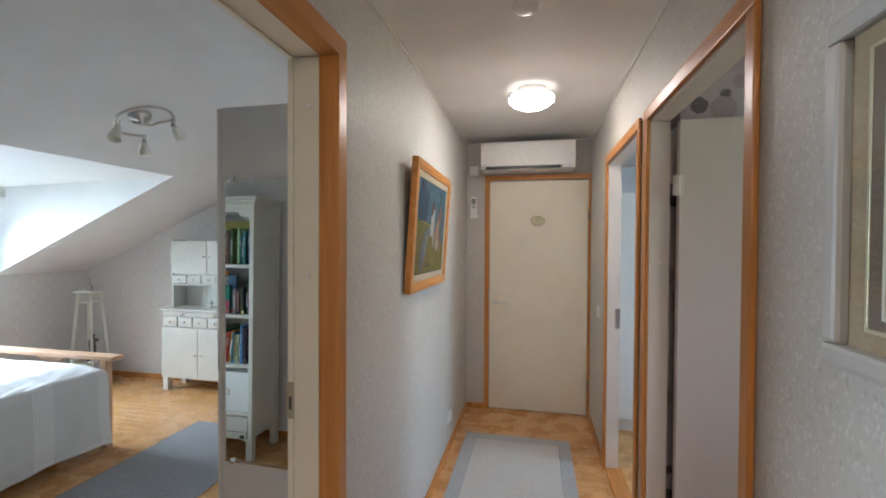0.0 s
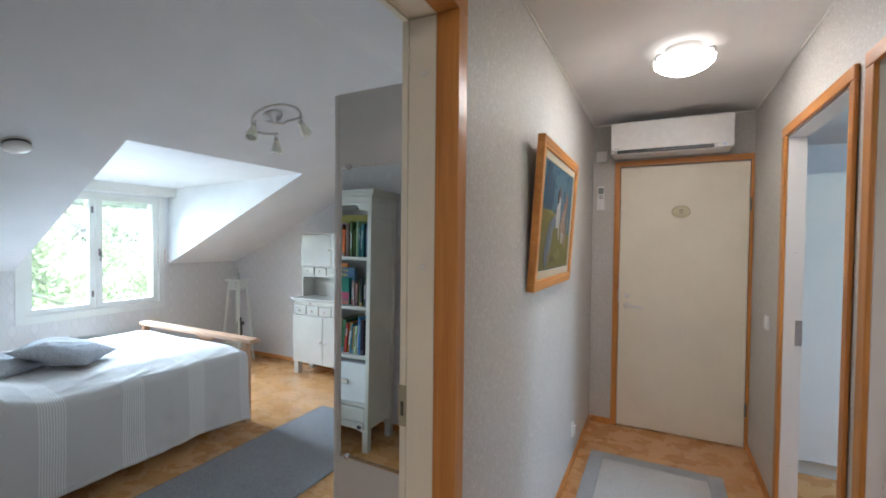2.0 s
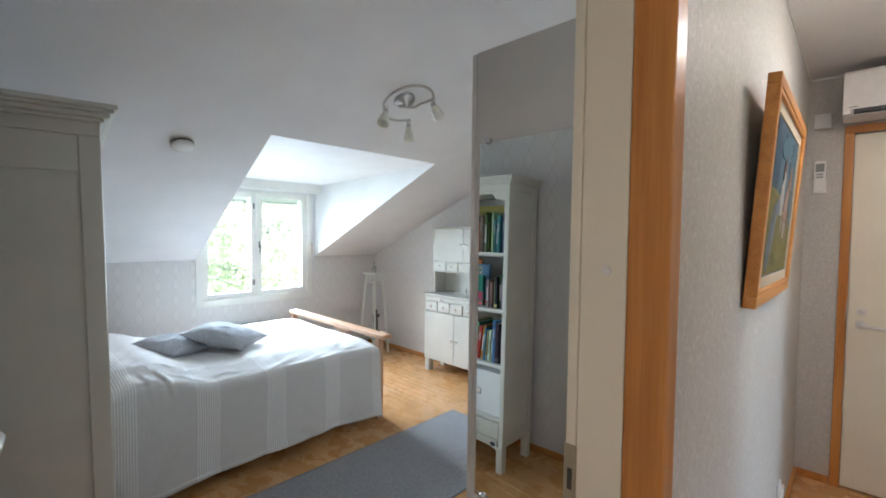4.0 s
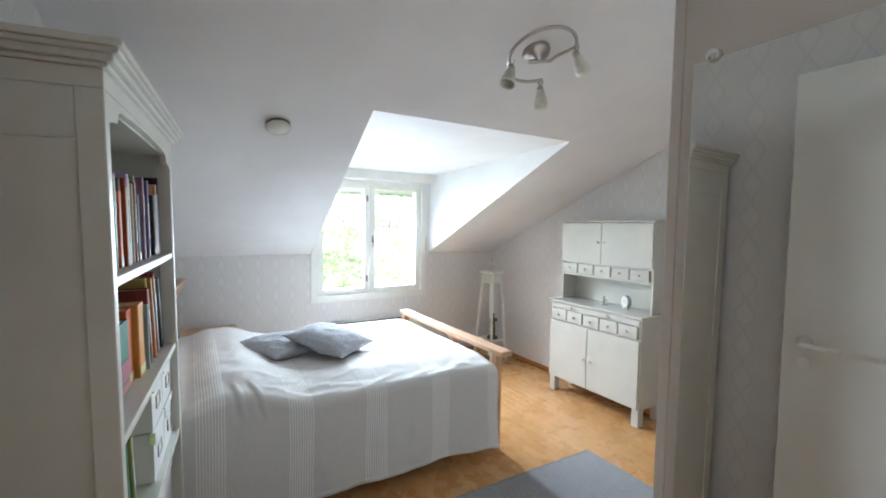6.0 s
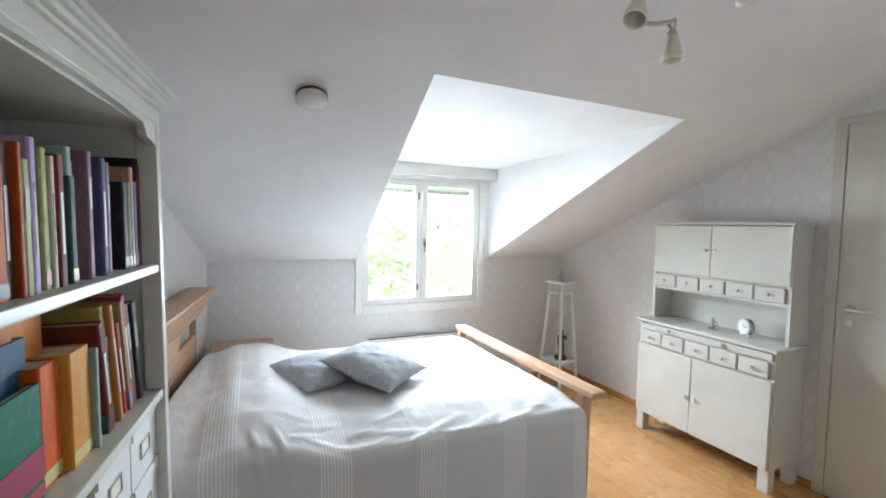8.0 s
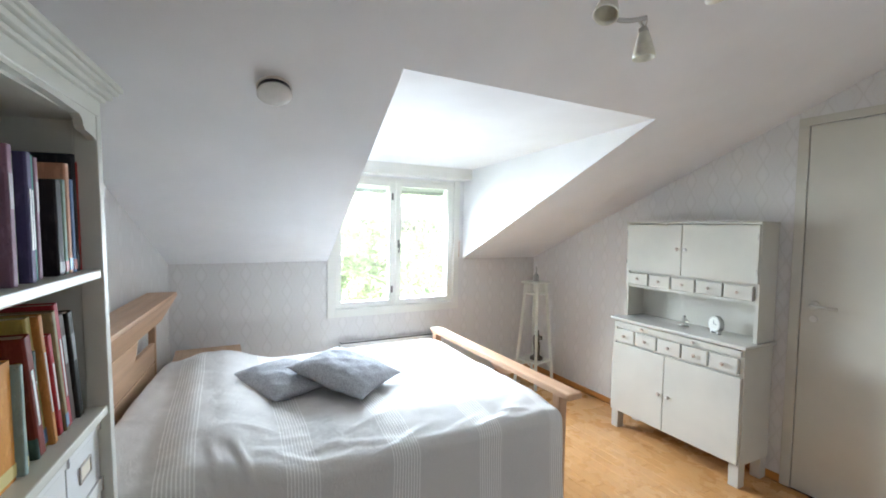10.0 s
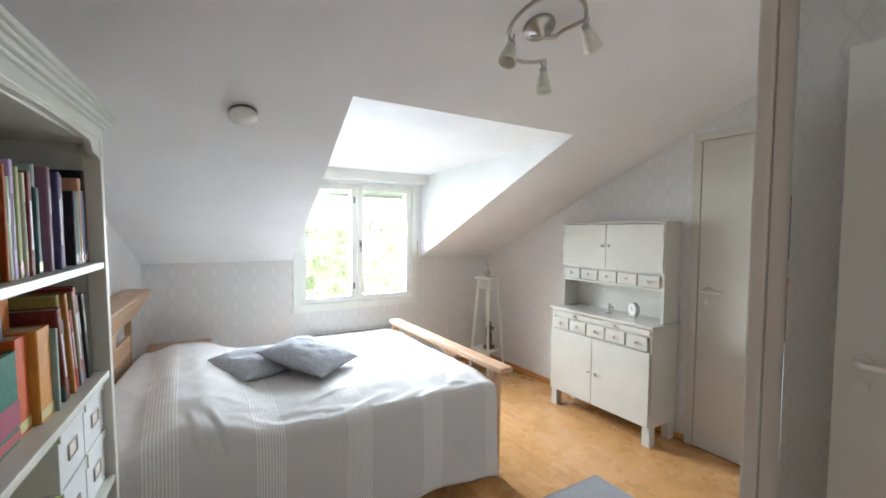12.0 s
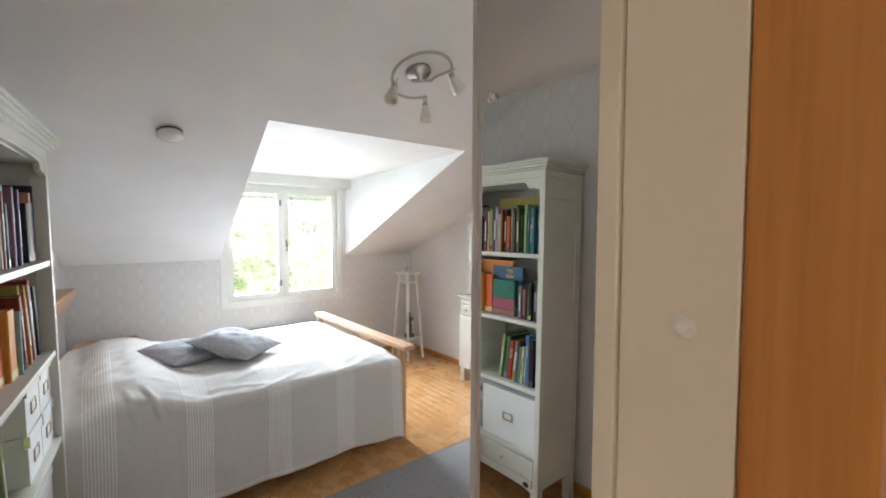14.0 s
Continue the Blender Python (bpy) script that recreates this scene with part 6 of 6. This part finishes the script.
pic2 = thing("large_framed_print", "print with tan mount in a wide grey frame", "painting", pose(HALL_R - 0.004, 2.416, 1.563, 0, 0, -90))
frame_of(pic2, 0.40, 0.261, 0.034, -0.028, 0.0, M_GREYFRAME, "frame", 0.008)
part("mount", boxes((-0.366, 0.366, -0.010, -0.004, -0.227, 0.227)), M_TAN, pic2, "tan woven mount")
frame_of(pic2, 0.330, 0.200, 0.006, -0.013, -0.0102, M_GILT, "gilt_fillet", 0.001)
part("inner_mount", boxes((-0.3239, 0.3239, -0.0112, -0.0102, -0.1939, 0.1939)), woven("umber_mount", (0.20, 0.145, 0.105), (0.27, 0.20, 0.15), 300), pic2, "umber inner mount")
part("print_sheet", boxes((-0.292, 0.292, -0.0122, -0.0113, -0.172, 0.172)), woven("print_ground", (0.30, 0.17, 0.11), (0.44, 0.30, 0.20), 14, 0.7), pic2, "brown printed sheet")
frame_of(pic2, 0.299, 0.179, 0.006, -0.0135, -0.0113, M_LINEN, "inner_line", 0.001)
bm = bmesh.new()
bm.faces.new([bm.verts.new(c) for c in ((-0.3658, -0.0195, -0.2268), (0.3658, -0.0195, -0.2268), (0.3658, -0.0195, 0.2268), (-0.3658, -0.0195, 0.2268))])
pane = part("picture_glass", bm, M_PICTURE_GLASS, pic2, "clear picture glass")
pane.visible_shadow = False
bm = bmesh.new()
tube(bm, [(-0.245 + 0.035 * math.cos(a / 8 * math.pi), -0.0126, 0.02 + 0.08 * math.sin(a / 8 * math.pi)) for a in range(17)], 0.0035, 6)
part("drawn_line", bm, tint(0.25, 0.12, 0.08), pic2)

runner = thing("hall_runner", "pale grey flat-woven runner with darker border on the hall floor", "rug", pose(-1.075, 4.10, 0))
part("field", boxes((-0.30, 0.30, -1.13, 1.13, 0.0008, 0.0085), bevel=0.002), M_RUNNER, runner)
for r in ((-0.385, -0.3005, -1.225, 1.225), (0.3005, 0.385, -1.225, 1.225), (-0.30, 0.30, -1.225, -1.1305), (-0.30, 0.30, 1.1305, 1.225)):
    part("border", boxes((*r, 0.0008, 0.008), bevel=0.002), M_RUNNER_EDGE, runner)

# ---- things seen through the side doorways ----
closet = thing("side_room_closet", "pale blue-white closet front in the side room", "closet", pose(-0.40, 5.58, 0))
part("plinth", boxes((0.0, 1.2, 0.06, 0.6, 0, 0.10), bevel=0.003), M_LEAF_WHITE, closet)
part("closet_door", boxes((0.0, 0.58, 0.0, 0.02, 0.11, 1.875), bevel=0.003), M_LEAF_WHITE, closet)
part("closet_door", boxes((0.59, 1.2, 0.0, 0.02, 0.11, 1.875), bevel=0.003), M_LEAF_WHITE, closet)
part("carcass", boxes((0.0, 1.2, 0.022, 0.6, 0.10, 1.884), bevel=0.003), M_LEAF_WHITE, closet)

# ---- outside ----
solid("ground", boxes((-300, 300, -300, 300, -3.2, -3.0)), M_LAWN, "green lawn round the house", "ground")
solid("roof", boxes((-6.3, 2.5, -1.4, 7.6, 2.80, 2.9)), M_ROOF, "dark felt roof over the attic", "roof")
solid("wall_outer", boxes((-6.10, -1.60, 1.98, 2.11, -3, 2.8), (-6.10, 2.4, 7.52, 7.6, -3, 2.8), (-6.10, -6.0, 2.12, 3.5, -3, -0.06), (-1.7, 2.4, -1.3, -1.2, -3, 2.8)), M_WHITE_WALL, "white outer wall of the house", "wall")


def tree(x, y, height, radius, seed, count):
    r = random.Random(seed)
    t = thing("birch_tree", "leafy light green tree outside the window", "tree", pose(x, y, -3.0), "trees outside the window")
    bm = bmesh.new()
    tube(bm, [(0, 0, 0), (0.05, 0.02, height * 0.4), (0.0, 0.08, height * 0.75), (0.1, 0.0, height * 0.97)], [0.16, 0.12, 0.07, 0.02], 10)
    for k in range(9):
        z = height * (0.35 + 0.06 * k)
        a = r.uniform(0, 6.28)
        l = radius * r.uniform(0.5, 0.95)
        tube(bm, [(0, 0, z), (l * 0.5 * math.cos(a), l * 0.5 * math.sin(a), z + 0.4), (l * math.cos(a), l * math.sin(a), z + 0.6)], [0.05, 0.03, 0.01], 6)
    part("trunk", bm, M_BARK, t)
    verts, faces = [], []
    clumps = [(r.gauss(0, 0.5), r.gauss(0, 0.5), r.uniform(0.25, 1.0), r.uniform(0.35, 0.9)) for _ in range(60)]
    for k in range(count):
        cx, cy, cz, cr = r.choice(clumps)
        px = cx * radius + r.gauss(0, 0.35) * cr
        py = cy * radius + r.gauss(0, 0.35) * cr
        pz = cz * height + r.gauss(0, 0.35) * cr
        s = r.uniform(0.04, 0.075)
        q = Euler((r.uniform(-1.2, 1.2), r.uniform(-1.2, 1.2), r.uniform(0, 6.28))).to_matrix()
        n = len(verts)
        for a, b_ in ((-1, 0), (-0.2, -0.55), (1, 0), (-0.2, 0.55)):
            verts.append(tuple(Vector((px, py, pz)) + q @ Vector((a * s, b_ * s, 0.15 * s * abs(b_)))))
        faces.append((n, n + 1, n + 2, n + 3))
    me = bpy.data.meshes.new("crown")
    me.from_pydata(verts, [], faces)
    me.materials.append(M_LEAVES)
    c = new("crown", me)
    c.parent = t


tree(-12.5, 3.2, 6.8, 2.3, 1, 20000)
tree(-13.5, 7.2, 6.0, 2.4, 2, 20000)
tree(-14.5, 0.0, 7.5, 2.6, 3, 12000)
tree(-12.0, 10.5, 6.5, 2.2, 4, 10000)
tree(-17.0, 5.0, 6.0, 3.0, 5, 20000)

# ---- floor: beech strips laid across the hall, in three fields ----
floor = solid("floor", boxes((-5.86, 2.2, -1.0, 7.4, -0.05, -0.008)), M_SUBFLOOR, "oiled beech strip parquet through hall and bedroom", "floor")
STRIP, GAP, PROUD = 0.071, 0.0008, 0.0006
strip_meshes = {}


def strip_mesh(length):
    key = round(length, 3)
    if key not in strip_meshes:
        b = bmesh.new()
        top, low, h, w = 0.0, -0.008, key / 2, STRIP / 2 - GAP / 2
        ring = []
        for z, inset in ((low, 0), (top - 0.0008, 0), (top, 0.0009)):
            ring.append([b.verts.new((sx * (h - inset), sy * (w - inset), z)) for sx, sy in ((-1, -1), (1, -1), (1, 1), (-1, 1))])
        for p, q in zip(ring, ring[1:]):
            for k in range(4):
                b.faces.new((p[k], p[(k + 1) % 4], q[(k + 1) % 4], q[k]))
        b.faces.new(ring[-1])
        strip_meshes[key] = mesh_of("strip", b, M_PLANK)
    return strip_meshes[key]


rng = random.Random(7)
joined_v, joined_f = [], []


def joined_strip(x0, x1, y):
    n = len(joined_v)
    w, i = STRIP / 2 - GAP / 2, 0.0009
    for z, q in ((-0.008, 0), (-0.0008, 0), (0.0, i)):
        joined_v.extend([(x0 + q, y - w + q, z), (x1 - q, y - w + q, z), (x1 - q, y + w - q, z), (x0 + q, y + w - q, z)])
    for r in (0, 4):
        for k in range(4):
            joined_f.append((n + r + k, n + r + (k + 1) % 4, n + r + 4 + (k + 1) % 4, n + r + 4 + k))
    joined_f.append((n + 8, n + 9, n + 10, n + 11))


singles = 0
LENGTHS = (0.28, 0.36, 0.42, 0.48)
for x_lo, x_hi, y_lo, y_hi in ((-5.86, -1.63, 2.13, 5.91), (-1.628, 2.2, -1.0, 7.4)):
    row, y = 0, y_lo + STRIP / 2
    while y < y_hi:
        x = x_lo - rng.uniform(0, 0.4)
        while x < x_hi:
            length = rng.choice(LENGTHS)
            a, b_ = max(x, x_lo), min(x + length, x_hi)
            if b_ - a > 0.03:
                near = (-4.3 < x < -1.7 and 4.52 < y < 5.9) or (-1.6 < x < -0.6 and 4.9 < y < 5.86)
                if near and abs(b_ - a - length) < 1e-6 and singles < 300:
                    ob = new("strip", strip_mesh(length - GAP))
                    ob.location = (x + length / 2, y, 0)
                    ob.parent = floor
                    singles += 1
                else:
                    joined_strip(a, b_ - GAP, y)
            x += length
        y += STRIP
        row += 1
me = bpy.data.meshes.new("strips")
me.from_pydata(joined_v, [], joined_f)
me.materials.append(M_PLANK_JOINED)
ob = tagged(new("strips", me), kind="stuff")
ob.parent = floor
